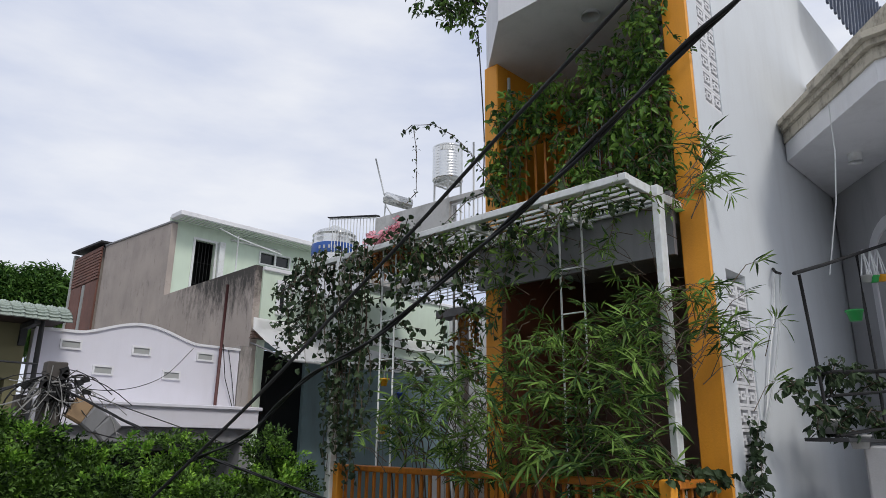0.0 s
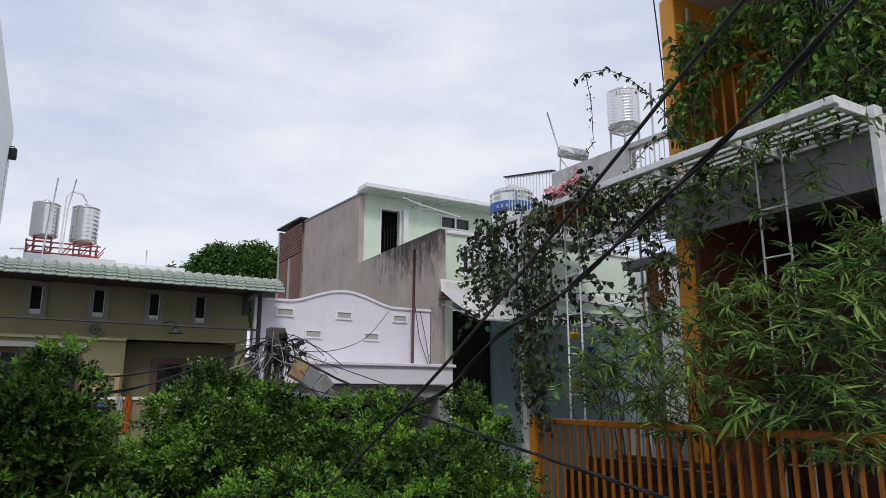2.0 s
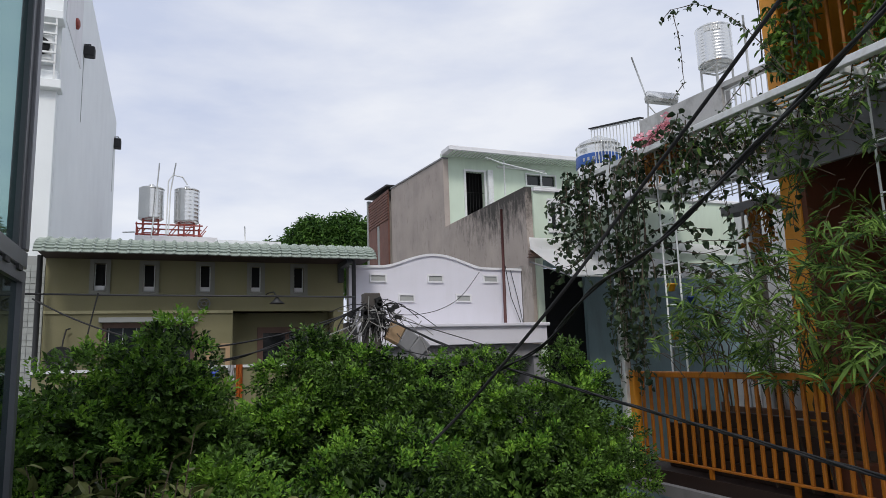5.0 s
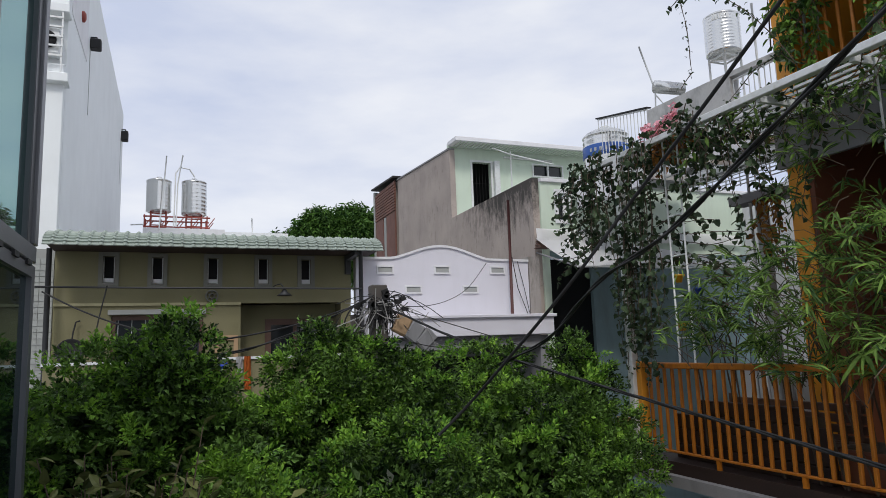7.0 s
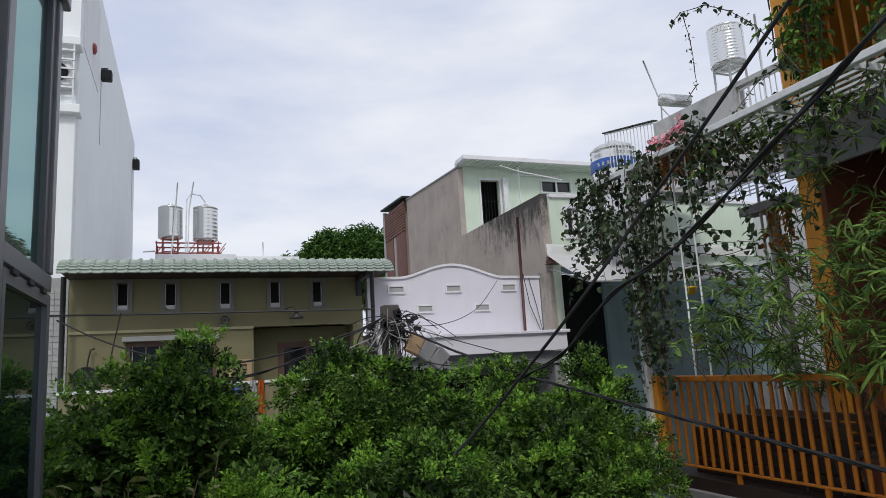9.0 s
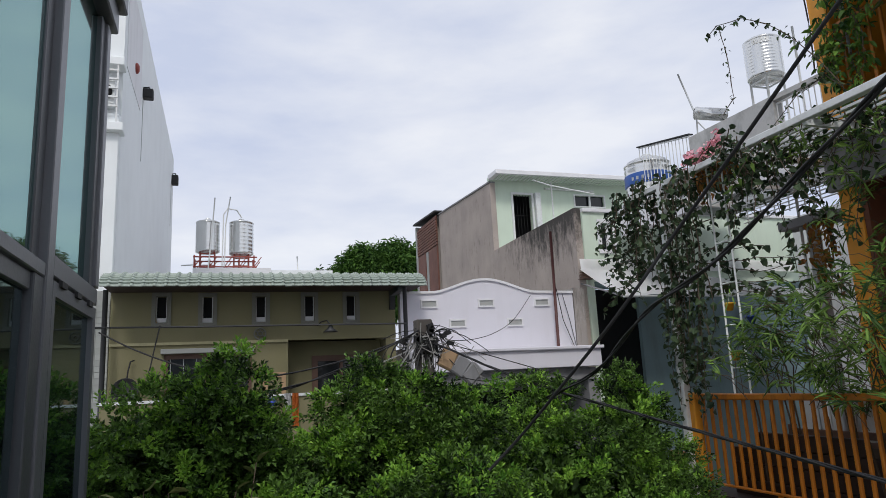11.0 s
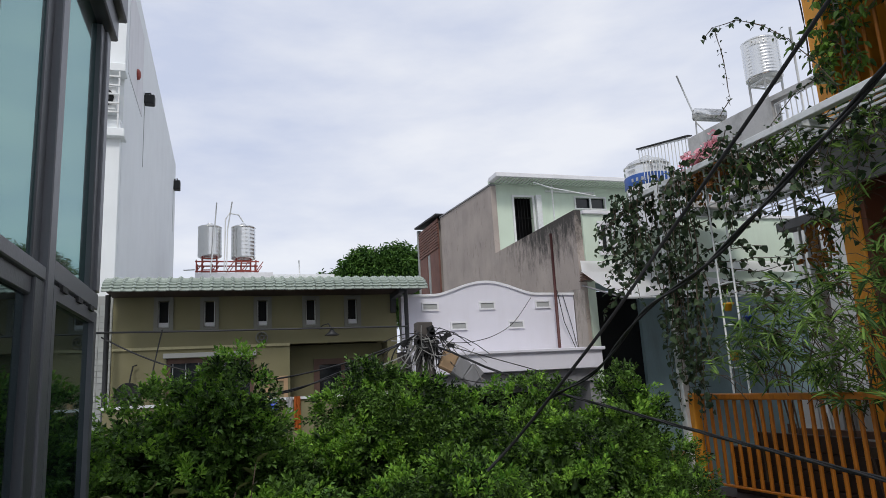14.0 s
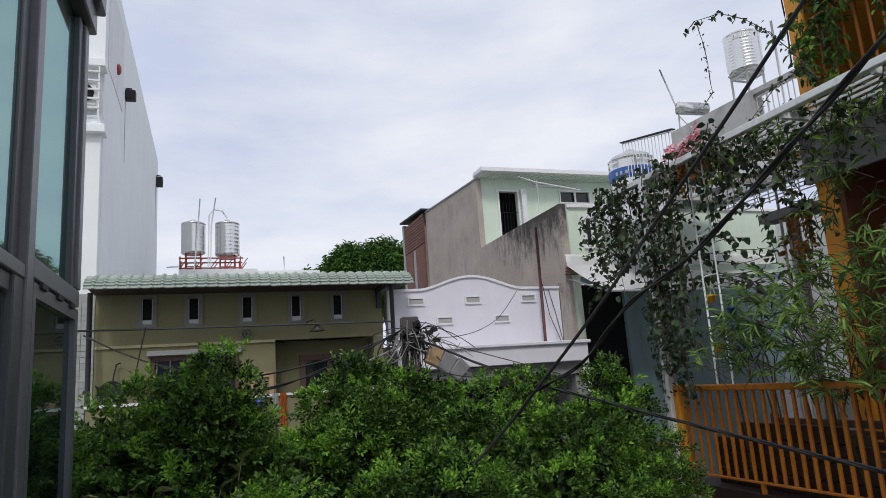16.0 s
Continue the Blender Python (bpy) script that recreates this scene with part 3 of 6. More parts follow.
bm.transform(Matrix.Translation((-1.45, 11.6, 5.32)) @ Matrix.Rotation(radians(82), 4, 'X'))
part("bowl", bm, M_BLACK, pan, smooth=True)
ptube("handle", [(-1.45, 11.75, 5.50), (-1.45, 11.85, 5.62), (-1.43, 11.95, 5.78), (-1.37, 11.95, 5.80)], 0.012, M_BLACK, pan)
bucket = thing("plastic_bag", (0.78, 11.02, 5.16), "blue plastic bag hung on the balcony rail", "bag")
M_BLUEP = mat("blue_plastic", (0.02, 0.06, 0.40), 0.35, var=0.2)
bm = bmesh.new()
bmesh.ops.create_icosphere(bm, subdivisions=2, radius=0.075)
for v in bm.verts:
    v.co *= 1 + 0.25 * noise.noise(v.co * 14)
bm.transform(Matrix.Translation((0.70, 10.86, 5.04)))
part("bag", bm, M_BLUEP, bucket, smooth=True)
cloth = thing("towel", (1.02, 10.9, 5.0), "orange and white cloth drying on the balcony rail", "cloth")
M_ORCLOTH = mat("orange_cloth", (0.62, 0.17, 0.03), 0.8, var=0.25)
M_WHCLOTH = mat("white_cloth", (0.6, 0.6, 0.6), 0.8, var=0.15)
for xx, mm, zz in ((0.93, M_WHCLOTH, 4.92), (1.05, M_ORCLOTH, 4.66)):
    bm = bmesh.new()
    grid = [[bm.verts.new((xx + (i - 3) * 0.016, 10.90 + 0.015 * math.sin(i * 2.1 + k), 5.165 - (5.165 - zz) * k / 6)) for i in range(7)] for k in range(7)]
    for a, b in zip(grid, grid[1:]):
        for i in range(6):
            bm.faces.new((a[i], a[i + 1], b[i + 1], b[i]))
    bmesh.ops.solidify(bm, geom=bm.faces[:], thickness=0.006)
    part("fold", bm, mm, cloth)


# ---- stainless water tanks ----
def tank(name, c, r, h, stand_h, label, ribs=9, band=None, legs=M_RED, dome=0.05):
    t = thing(name, (c[0], c[1], c[2] - stand_h), label, "water tank")
    prof = [(r * 0.25, 0.0), (r * 0.8, 0.015), (r, 0.05)]
    step = (h - 0.16) / ribs
    for k in range(ribs):
        z = 0.06 + k * step
        prof += [(r, z + step * 0.1), (r * 1.008, z + step * 0.25), (r * 1.008, z + step * 0.4), (r, z + step * 0.55)]
    prof += [(r, h - 0.10), (r * 1.02, h - 0.09), (r * 1.02, h - 0.07), (r * 0.97, h - 0.06), (r * 0.88, h - 0.06 + dome * 0.35), (r * 0.70, h - 0.06 + dome * 0.65),
             (r * 0.45, h - 0.06 + dome * 0.9), (r * 0.24, h - 0.06 + dome), (r * 0.24, h - 0.02 + dome), (r * 0.20, h + dome), (0.02, h + 0.005 + dome)]
    bm = bmesh.new()
    lathe(bm, prof, c, 36)
    part("barrel", bm, M_INOX, t)
    if band:
        bm = bmesh.new()
        lathe(bm, [(r * 1.03, h * band[0]), (r * 1.035, h * band[0] + 0.01), (r * 1.035, h * band[1] - 0.01), (r * 1.03, h * band[1])], c, 36)
        part("band", bm, M_BLUE, t, "blue label band")
    for k in range(4):
        a = math.pi / 4 + k * math.pi / 2
        x, y = c[0] + r * 0.85 * math.cos(a), c[1] + r * 0.85 * math.sin(a)
        ptube("leg", [(x * 1.0, y, c[2] - stand_h), (x, y, c[2] + 0.03)], 0.02, legs, t, n=6)
    for zz in (c[2] - 0.03, c[2] - stand_h * 0.75):
        bm = bmesh.new()
        for k in range(4):
            a0, a1 = math.pi / 4 + k * math.pi / 2, math.pi / 4 + (k + 1) * math.pi / 2
            tube(bm, [(c[0] + r * 0.85 * math.cos(a0), c[1] + r * 0.85 * math.sin(a0), zz), (c[0] + r * 0.85 * math.cos(a1), c[1] + r * 0.85 * math.sin(a1), zz)], 0.016, 6)
        part("stand_ring", bm, legs, t)
    return t


tank("water_tank", (-0.48, 20, 9.13), 0.325, 0.98, 0.48, "ribbed stainless steel water tank on a red steel stand", 8)
tank("water_tank", (0.44, 20, 9.07), 0.335, 1.05, 0.42, "ribbed stainless steel water tank on a red steel stand", 8)
platform = thing("tank_platform", (0, 20, 7.15), "white block and red frame carrying the water tanks", "platform")
pbox("block", (-0.85, 19.6, 7.15), (1.25, 20.5, 8.66), M_WHITE, platform)
pbox("roof_sheet", (1.26, 19.6, 7.15), (3.0, 20.5, 8.60), M_TOWER, platform)
bm = bmesh.new()
for y in (19.65, 20.35):
    for z in (8.70, 8.98):
        tube(bm, [(-0.85, y, z), (0.86, y, z)], 0.022, 6)
    for k in range(5):
        tube(bm, [(-0.82 + 0.4 * k, y, 8.70), (-0.62 + 0.4 * k, y, 8.98)], 0.014, 6)
        tube(bm, [(-0.82 + 0.4 * k, y, 8.66), (-0.82 + 0.4 * k, y, 9.03)], 0.018, 6)
part("frame", bm, M_RED, platform, "red-painted steel frame")
for pts in ([(-0.45, 19.6, 8.6), (-0.36, 19.6, 9.7), (-0.30, 19.6, 10.68)], [(-0.02, 19.6, 8.7), (0.0, 19.6, 9.9), (0.12, 19.6, 10.72)],
            [(-0.08, 19.62, 8.7), (-0.06, 19.62, 10.2), (0.05, 19.62, 10.38), (0.3, 19.7, 10.36), (0.44, 19.9, 10.2)],
            [(-1.15, 19.6, 8.72), (-0.85, 19.6, 8.74)], [(2.02, 19.8, 8.6), (2.0, 19.8, 9.05)]):
    ptube("pipe", pts, 0.02, M_STEEL_W, platform, n=6)

# ---- tall white house: details ----
pbox("pilaster", (-2.45, 12.55, 0), (-1.842, 12.74, 10.2), M_TOWER, tower, r=0.01)
pbox("ledge", (-2.5, 12.4, 9.84), (-1.76, 12.74, 10.0), M_TOWER, tower, r=0.012)
pbox("ledge", (-2.5, 12.4, 11.08), (-1.78, 12.74, 11.24), M_TOWER, tower, r=0.012)
bm = bmesh.new()
for k in range(5):
    box(bm, (-2.45, 12.40, 10.28 + 0.17 * k), (-1.86, 12.43, 10.31 + 0.17 * k))
for x in (-2.3, -2.1, -1.89):
    box(bm, (x, 12.41, 10.0), (x + 0.025, 12.44, 11.08))
part("grille", bm, M_STEEL_W, tower, "white window grille")
ac = thing("air_conditioner", (-2.1, 12.6, 10.35), "white air conditioner unit behind a grille", "air conditioner")
pbox("casing", (-2.4, 12.46, 10.35), (-1.92, 12.74, 10.8), M_STEEL_W, ac, r=0.015)
bm = bmesh.new()
lathe(bm, [(0.02, 0), (0.16, 0.0), (0.16, 0.02), (0.02, 0.02)], (0, 0, 0), 20)
bm.transform(Matrix.Translation((-2.12, 12.455, 10.58)) @ Matrix.Rotation(radians(90), 4, 'X'))
part("fan_grille", bm, M_DARK, ac)
pbox("groove", (-1.838, 15.76, 10.4), (-1.832, 15.8, 11.9), M_GREYTRIM, tower)
pbox("groove", (-1.838, 24.6, 11.0), (-1.832, 24.66, 12.6), M_GREYTRIM, tower)
pbox("recess_panel", (-1.84, 13.1, 11.4), (-1.828, 15.3, 13.3), M_WHITE, tower)
for y, z, s in ((15.8, 12.08, 0.9), (24.9, 12.85, 1.3)):
    wl_ = thing("flood_lamp", (-1.75, y, z), "small dark wall-mounted flood lamp", "lamp", "wall flood lamps")
    bm = bmesh.new()
    bbox(bm, (-1.84, y - 0.12 * s, z - 0.2 * s), (-1.62, y + 0.12 * s, z + 0.05 * s), 0.02)
    part("head", bm, M_BLACK, wl_)
    ptube("arm", [(-1.84, y, z + 0.1 * s), (-1.72, y, z + 0.12 * s), (-1.70, y, z)], 0.02, M_BLACK, wl_)
# Red disc stands in for a flower of a climbing plant.
redb = thing("red_flower_disc", (-1.78, 14.33, 11.9), "small red disc in place of a red flower on the white wall", "alarm")
bm = bmesh.new()
lathe(bm, [(0.02, 0), (0.11, 0.0), (0.11, 0.05), (0.06, 0.08)], (0, 0, 0), 18)
bm.transform(Matrix.Translation((-1.84, 14.33, 11.94)) @ Matrix.Rotation(radians(90), 4, 'Y'))
part("cover", bm, M_RED, redb)
# glazed wall strip beside the low house
strip = thing("tiled_wall", (-2.2, 12.5, 0), "pale grey tiled wall strip", "wall", kind="structure")
bm = bmesh.new()
box(bm, (-2.45, 12.5, 3.0), (-1.84, 12.54, 7.0))
part("grout", bm, M_GREYTRIM, strip)
bm = bmesh.new()
box(bm, (-0.095, -0.012, -0.045), (0.095, 0.0, 0.045))
tile_me = mesh_of("wall_tile", bm, mat("wall_tile", (0.36, 0.38, 0.37), 0.4, var=0.12, piece=0.4, stain=(0.3, 0.3, 0.28), stain_amt=0.3))
for r in range(38):
    for c in range(3):
        piece("wall_tile", tile_me, strip, Matrix.Translation((-2.34 + 0.2 * c, 12.499, 3.1 + 0.1 * r)))

# ---- parapet house and mint house: details ----
ptube("cable", [(6.12, 11.75, 6.9), (6.3, 11.9, 6.3), (6.52, 11.95, 5.8)], 0.008, M_BLACK, para, n=5)
ptube("cable", [(6.35, 11.97, 6.85), (6.48, 11.97, 6.3), (6.58, 11.97, 5.78)], 0.006, M_BLACK, para, n=5)
pbox("pier", (6.62, 12.0, 5.72), (6.86, 12.3, 6.95), M_MOULD, para, "grey stained pier beside the parapet")
bm = bmesh.new()
for k in range(14):
    box(bm, (7.02, 22.0 + 0.17 * k, 9.9), (7.06 + 0.03 * (k % 2), 22.17 + 0.17 * k, 11.0))
shed = thing("roof_shed", (7.6, 23.2, 8.6), "rusty brown corrugated sheet shed on the roof", "shed")
M_RUST = mat("rusty_sheet", (0.17, 0.075, 0.055), 0.75, var=0.3, stain=(0.06, 0.03, 0.025), stain_amt=0.6, stain_scale=(3, 3, 0.8))
part("upper_sheet", bm, M_RUST, shed)
bm = bmesh.new()
for k in range(10):
    z = 9.95 + 0.1 * k
    box(bm, (6.98, 21.95, z), (7.02, 24.4, z + 0.07))
part("slat", bm, M_RUST, shed)
for y0, y1 in ((22.0, 23.0), (23.1, 23.3), (23.4, 24.35)):
    pbox("lower_sheet", (7.0, y0, 8.3), (7.06, y1, 9.9), M_RUST if y1 - y0 > 0.5 else M_GREYTRIM, shed)
pbox("edge_post", (6.96, 24.35, 8.2), (7.1, 24.5, 11.1), M_GREYTRIM, shed)
bm = bmesh.new()
prism(bm, [(21.8, 11.06), (24.6, 11.20), (24.6, 11.26), (21.8, 11.12)], "x", 6.9, 9.5)
part("roof", bm, M_BLACK, shed)
pbox("body", (7.12, 22.2, 0), (9.4, 24.3, 11.0), M_GREYWALL, shed)
# mint house openings
bm = bmesh.new()
wall(bm, "x", 7.74, 8.44, 8.0, 10.46, 17.12, 17.15, [(7.80, 8.38, 8.0, 10.40)])
fr = part("door", bm, M_STEEL_W, mint, "open doorway with a white frame and grille")
bm = bmesh.new()
for k in range(6):
    tube(bm, [(7.86 + 0.095 * k, 17.22, 8.0), (7.86 + 0.095 * k, 17.22, 10.4)], 0.008, 5)
for z in (8.6, 9.2, 9.8):
    tube(bm, [(7.8, 17.22, z), (8.38, 17.22, z)], 0.008, 5)
part("grille", bm, M_BLACK, fr)
bm = bmesh.new()
wall(bm, "x", 9.74, 10.79, 10.08, 10.48, 17.11, 17.15, [(9.78, 10.24, 10.12, 10.44), (10.29, 10.75, 10.12, 10.44)])
wf = part("window", bm, M_STEEL_W, mint, "wide window in a white frame")
pbox("pane", (9.78, 17.2, 10.12), (10.75, 17.21, 10.44), M_PANE, wf)
pbox("door_post", (8.46, 17.02, 9.3), (8.62, 17.14, 10.45), M_STEEL_W, mint)
ptube("tube_light", [(8.8, 17.1, 10.60), (10.4, 17.1, 10.58)], 0.03, M_STEEL_W, mint, "white fluorescent tube batten")
ptube("antenna_boom", [(8.0, 16.2, 10.55), (8.5, 16.2, 10.42), (9.9, 16.2, 10.22)], 0.018, M_STEEL_W, mint)
ptube("antenna_mast", [(8.55, 16.2, 8.7), (8.55, 16.2, 10.5)], 0.022, M_STEEL_W, mint)
pbox("coping", (7.262, 12.44, 8.66), (14.0, 12.7, 8.74), M_WHITE, mint, r=0.01)
bm = bmesh.new()
wall(bm, "x", 7.60, 8.04, 7.76, 8.51, 12.46, 12.5, [(7.68, 7.96, 7.84, 8.43)])
sw = part("window", bm, M_WHITE, mint, "small window in a white surround")
pbox("pane", (7.68, 12.55, 7.84), (7.83, 12.56, 8.43), M_PANE, sw)
pbox("shutter_leaf", (7.83, 12.53, 7.84), (7.96, 12.55, 8.43), M_WHITE, sw)
bm = bmesh.new()
for k in range(60):
    box(bm, (7.2 + k * 0.12, 16.54, 10.765), (7.24 + k * 0.12, 17.1, 10.788))
part("roof_ribs", bm, M_MINT, mint)
bm = bmesh.new()
wall(bm, "x", 7.42, 14.0, 0, 7.15, 12.5, 12.6, [(7.42, 8.45, 0.5, 7.0)])
part("lower_wall", bm, M_BLUEWALL, mint, "blue-grey wall under the awning")
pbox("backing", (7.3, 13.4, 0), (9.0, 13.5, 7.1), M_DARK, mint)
awning = thing("awning", (9.0, 11.8, 6.6), "white cloth awning sloping over the house front", "awning")
bm = bmesh.new()
rows_ = []
for k in range(9):
    u = k / 8
    rows_.append([bm.verts.new((7.06 + 4.6 * j / 24, 12.42 - 1.55 * u - 1.45 * (1 - u) * max(0, j - 10) / 14, 7.40 - 0.76 * u - 0.68 * (1 - u) * max(0, j - 10) / 14 - 0.05 * math.sin(math.pi * u) - 0.018 * math.sin(j * 1.3) * u)) for j in range(25)])
for a, b in zip(rows_, rows_[1:]):
    for j in range(24):
        bm.faces.new((a[j], a[j + 1], b[j + 1], b[j]))
bmesh.ops.solidify(bm, geom=bm.faces[:], thickness=0.01)
part("cloth", bm, M_AWNING, awning, smooth=True)
bm = bmesh.new()
rows_ = [[bm.verts.new((7.06 + 5.6 * j / 40, 12.40 - 0.03 * k / 4 - 0.010 * math.sin(j * 0.9) * k / 4, 7.62 - 0.062 * k - 0.008 * math.sin(j * 0.37))) for j in range(41)] for k in range(5)]
for a, b in zip(rows_, rows_[1:]):
    for j in range(40):
        bm.faces.new((a[j], a[j + 1], b[j + 1], b[j]))
bmesh.ops.solidify(bm, geom=bm.faces[:], thickness=0.01)
part("valance", bm, M_AWNING, awning, smooth=True)
for x in (7.08, 9.0):
    ptube("arm", [(x, 12.45, 7.1), (x, 10.9, 6.62)], 0.018, M_GREYPAINT, awning)
ptube("front_bar", [(7.04, 10.87, 6.62), (11.7, 10.87, 6.62)], 0.022, M_STEEL_W, awning)
bm = bmesh.new()
for k in range(5):
    box(bm, (7.02 + 0.01 * k, 12.2 + 0.05 * k, 7.18 + 0.035 * k), (7.32, 12.45, 7.2 + 0.035 * k), Matrix.Translation((0.02 * (k % 2), 0, 0)))
part("wood_bundle", bm, M_BROWN, awning)

# ---- white house beyond the pergola ----
white = thing("white_house", (9.5, 8, 0), "white house with a bare concrete roof parapet and railings", "house")
bm = bmesh.new()
wall(bm, "y", 5.15, 12.2, 0, 8.60, 12.6, 12.75)
part("wall", bm, M_WHITE, white)
pbox("fascia", (8.0, 5.0, 8.05), (8.15, 12.2, 8.72), M_WHITE, white)
pbox("return_wall", (8.15, 5.0, 0), (12.75, 5.15, 8.60), M_WHITE, white)
bm = bmesh.new()
prism(bm, [(7.72, 8.72), (7.72, 9.30), (9.72, 9.36), (9.72, 8.72)], "x", 7.98, 8.16)
part("roof_parapet", bm, M_CONCP, white, "bare concrete parapet")
bm = bmesh.new()
prism(bm, [(6.5, 9.16), (6.5, 9.24), (7.72, 9.30), (7.72, 9.22)], "x", 7.98, 8.12)
part("rail_cap", bm, M_CONCP, white)
bm = bmesh.new()
tube(bm, [(0, 0, 0), (0, 0, 1)], 0.009, 5)
bar_me = mesh_of("baluster", bm, M_STEEL_W)
for y0, y1, z0, z1, z2 in ((6.5, 7.7, 8.74, 9.16, 9.16), (9.74, 11.3, 8.75, 9.40, 9.72)):
    bm = bmesh.new()
    tube(bm, [(8.03, y0, z0 + 0.03), (8.03, y1, z0 + 0.03)], 0.016, 6)
    part("bottom_rail", bm, M_STEEL_W, white)
    bm = bmesh.new()
    tube(bm, [(8.03, y0, z1), (8.03, y1, z2)], 0.016, 6)
    rr_ = part("railing", bm, M_STEEL_W, white, "white steel roof railing")
    n = int((y1 - y0) / 0.1)
    for k in range(n + 1):
        piece("baluster", bar_me, rr_, Matrix.Translation((8.03, y0 + (y1 - y0) * k / n, z0)) @ Matrix.Diagonal((1, 1, z1 + (z2 - z1) * k / n - z0, 1)))
pbox("roof_slab", (8.15, 5.0, 8.6), (10.9, 12.2, 8.72), M_GREYTRIM, white)
bm = bmesh.new()
prism(bm, [(9.73, 9.425), (11.35, 9.745), (11.35, 9.77), (9.73, 9.45)], "x", 8.00, 8.10)
part("roof_sheet", bm, M_BLACK, white, "thin black sheet over the stair head")
pbox("stair_wall", (9.4, 9.9, 8.72), (10.4, 11.2, 9.7), M_GREYTRIM, white)
frame_post = thing("steel_frame", (6.2, 5.73, 3.96), "grey steel post and channel beams beside the pergola", "steel frame")
pbox("post", (6.15, 5.66, 3.96), (6.25, 5.77, 6.72), M_STEEL_G, frame_post, r=0.006)
ptube("pipe", [(6.14, 5.82, 3.97), (6.14, 5.82, 7.2)], 0.016, M_STEEL_W, frame_post)
bm = bmesh.new()
prism(bm, [(6.06, 6.72), (6.30, 6.72), (6.30, 6.82), (6.27, 6.82), (6.27, 6.745), (6.09, 6.745), (6.09, 6.82), (6.06, 6.82)], "y", 5.30, 6.06)
part("channel_beam", bm, M_GREYPAINT, frame_post)
bm = bmesh.new()
prism(bm, [(6.62, 6.83), (6.86, 6.83), (6.86, 6.93), (6.83, 6.93), (6.83, 6.855), (6.65, 6.855), (6.65, 6.93), (6.62, 6.93)], "y", 4.97, 6.10)
part("channel_beam", bm, M_GREYPAINT, frame_post)
pbox("cross_bar", (6.31, 5.0, 6.73), (6.62, 5.06, 6.83), M_GREYPAINT, frame_post)
bt = tank("water_tank", (8.36, 11.55, 8.72), 0.47, 0.80, 0.07, "squat stainless steel tank with a blue band", 5, (0.33, 0.62), M_STEEL_G, dome=0.16)
bm = bmesh.new()
for k in range(4):
    a = radians(215 + 13 * (k - 1.5))
    box(bm, (-0.022, -0.006, -0.035), (0.022, 0.004, 0.035), Matrix.Translation((8.36 + 0.489 * math.cos(a), 11.55 + 0.489 * math.sin(a), 9.10)) @ Matrix.Rotation(a + math.pi / 2, 4, 'Z'))
part("label_mark", bm, M_STEEL_G, bt, "pale bars in place of the maker's lettering")
hw = tank("water_tank", (8.85, 8.62, 10.04), 0.30, 0.80, 1.32, "tall ribbed stainless steel water tank on a steel stand", 11, None, M_STEEL_W)
bm = bmesh.new()
for k in range(5):
    a = radians(222 + 11 * (k - 2))
    box(bm, (-0.022, -0.006, -0.045), (0.022, 0.004, 0.045), Matrix.Translation((8.85 + 0.309 * math.cos(a), 8.62 + 0.309 * math.sin(a), 10.68)) @ Matrix.Rotation(a + math.pi / 2, 4, 'Z'))
part("label_mark", bm, M_STEEL_W, hw, "row of pale bars in place of the maker's lettering")
ptube("overflow_pipe", [(9.25, 8.3, 8.7), (9.25, 8.3, 10.95)], 0.02, M_STEEL_W, hw)
solar = thing("solar_heater", (8.7, 9.8, 8.72), "stainless solar water heater on an angle frame", "solar heater")
bm = bmesh.new()
tube(bm, [(8.565, 10.165, 10.064), (8.581, 10.152, 10.060), (9.162, 10.040, 10.030), (9.177, 10.026, 10.026)], 0.125, 18)
part("barrel", bm, M_INOX, solar, smooth=True)
for p, q in (((8.50, 10.15, 8.72), (8.581, 10.151, 9.967)), ((8.9, 9.6, 8.72), (9.127, 10.072, 9.981))):
    ptube("leg", [p, q], 0.015, M_STEEL_W, solar)
ptube("brace", [(8.9, 9.6, 8.9), (8.576, 10.155, 9.910)], 0.012, M_STEEL_W, solar)
ptube("brace", [(8.5, 10.15, 8.9), (9.122, 10.077, 9.924)], 0.012, M_STEEL_W, solar)
ptube("antenna", [(8.490, 10.098, 10.088), (8.334, 10.226, 10.878)], 0.016, M_STEEL_G, solar)

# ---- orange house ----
M_RUSTWOOD_SHADE = mat("red_brown_wood_and_shade", (0.15, 0.048, 0.022), 0.6, var=0.2)
orange = thing("orange_house", (7.5, 3.8, 0), "narrow house with orange columns, white side wall and planted balconies", "house")
bm = bmesh.new()
wall(bm, "x", 5.715, 14, 0, 11.45, 2.3, 2.48, [(5.97, 6.41, 4.98, 6.73), (5.93, 6.31, 8.36, 10.7)])
side = part("side_wall", bm, M_SIDE, orange, "smooth white side wall with breeze blocks")
for x0, y0, y1 in ((5.69, 2.305, 2.56), (5.66, 4.66, 4.87)):
    pbox("column", (x0, y0, 0), (5.88, y1, 9.64), M_ORANGE, orange, "orange painted column", r=0.012)
pbox("column_joint", (5.68, 2.31, 7.38), (5.885, 2.57, 7.42), M_ORANGE_RAIL, orange)
# Brown darkens the back wall: the room's shade sits in its colour.
pbox("back_wall", (7.3, 2.5, 0), (7.45, 4.76, 9.75), M_BROWN, orange)
pbox("far_wall", (5.89, 4.67, 7.16), (7.9, 4.85, 9.64), M_ORANGE, orange)
# Orange inner wall; its shade is put into the colour as red-brown.
pbox("partition", (5.69, 4.60, 3.97), (7.29, 4.655, 7.155), M_RUSTWOOD_SHADE, orange, "inner partition wall, its orange painted red-brown for shade")
bm = bmesh.new()
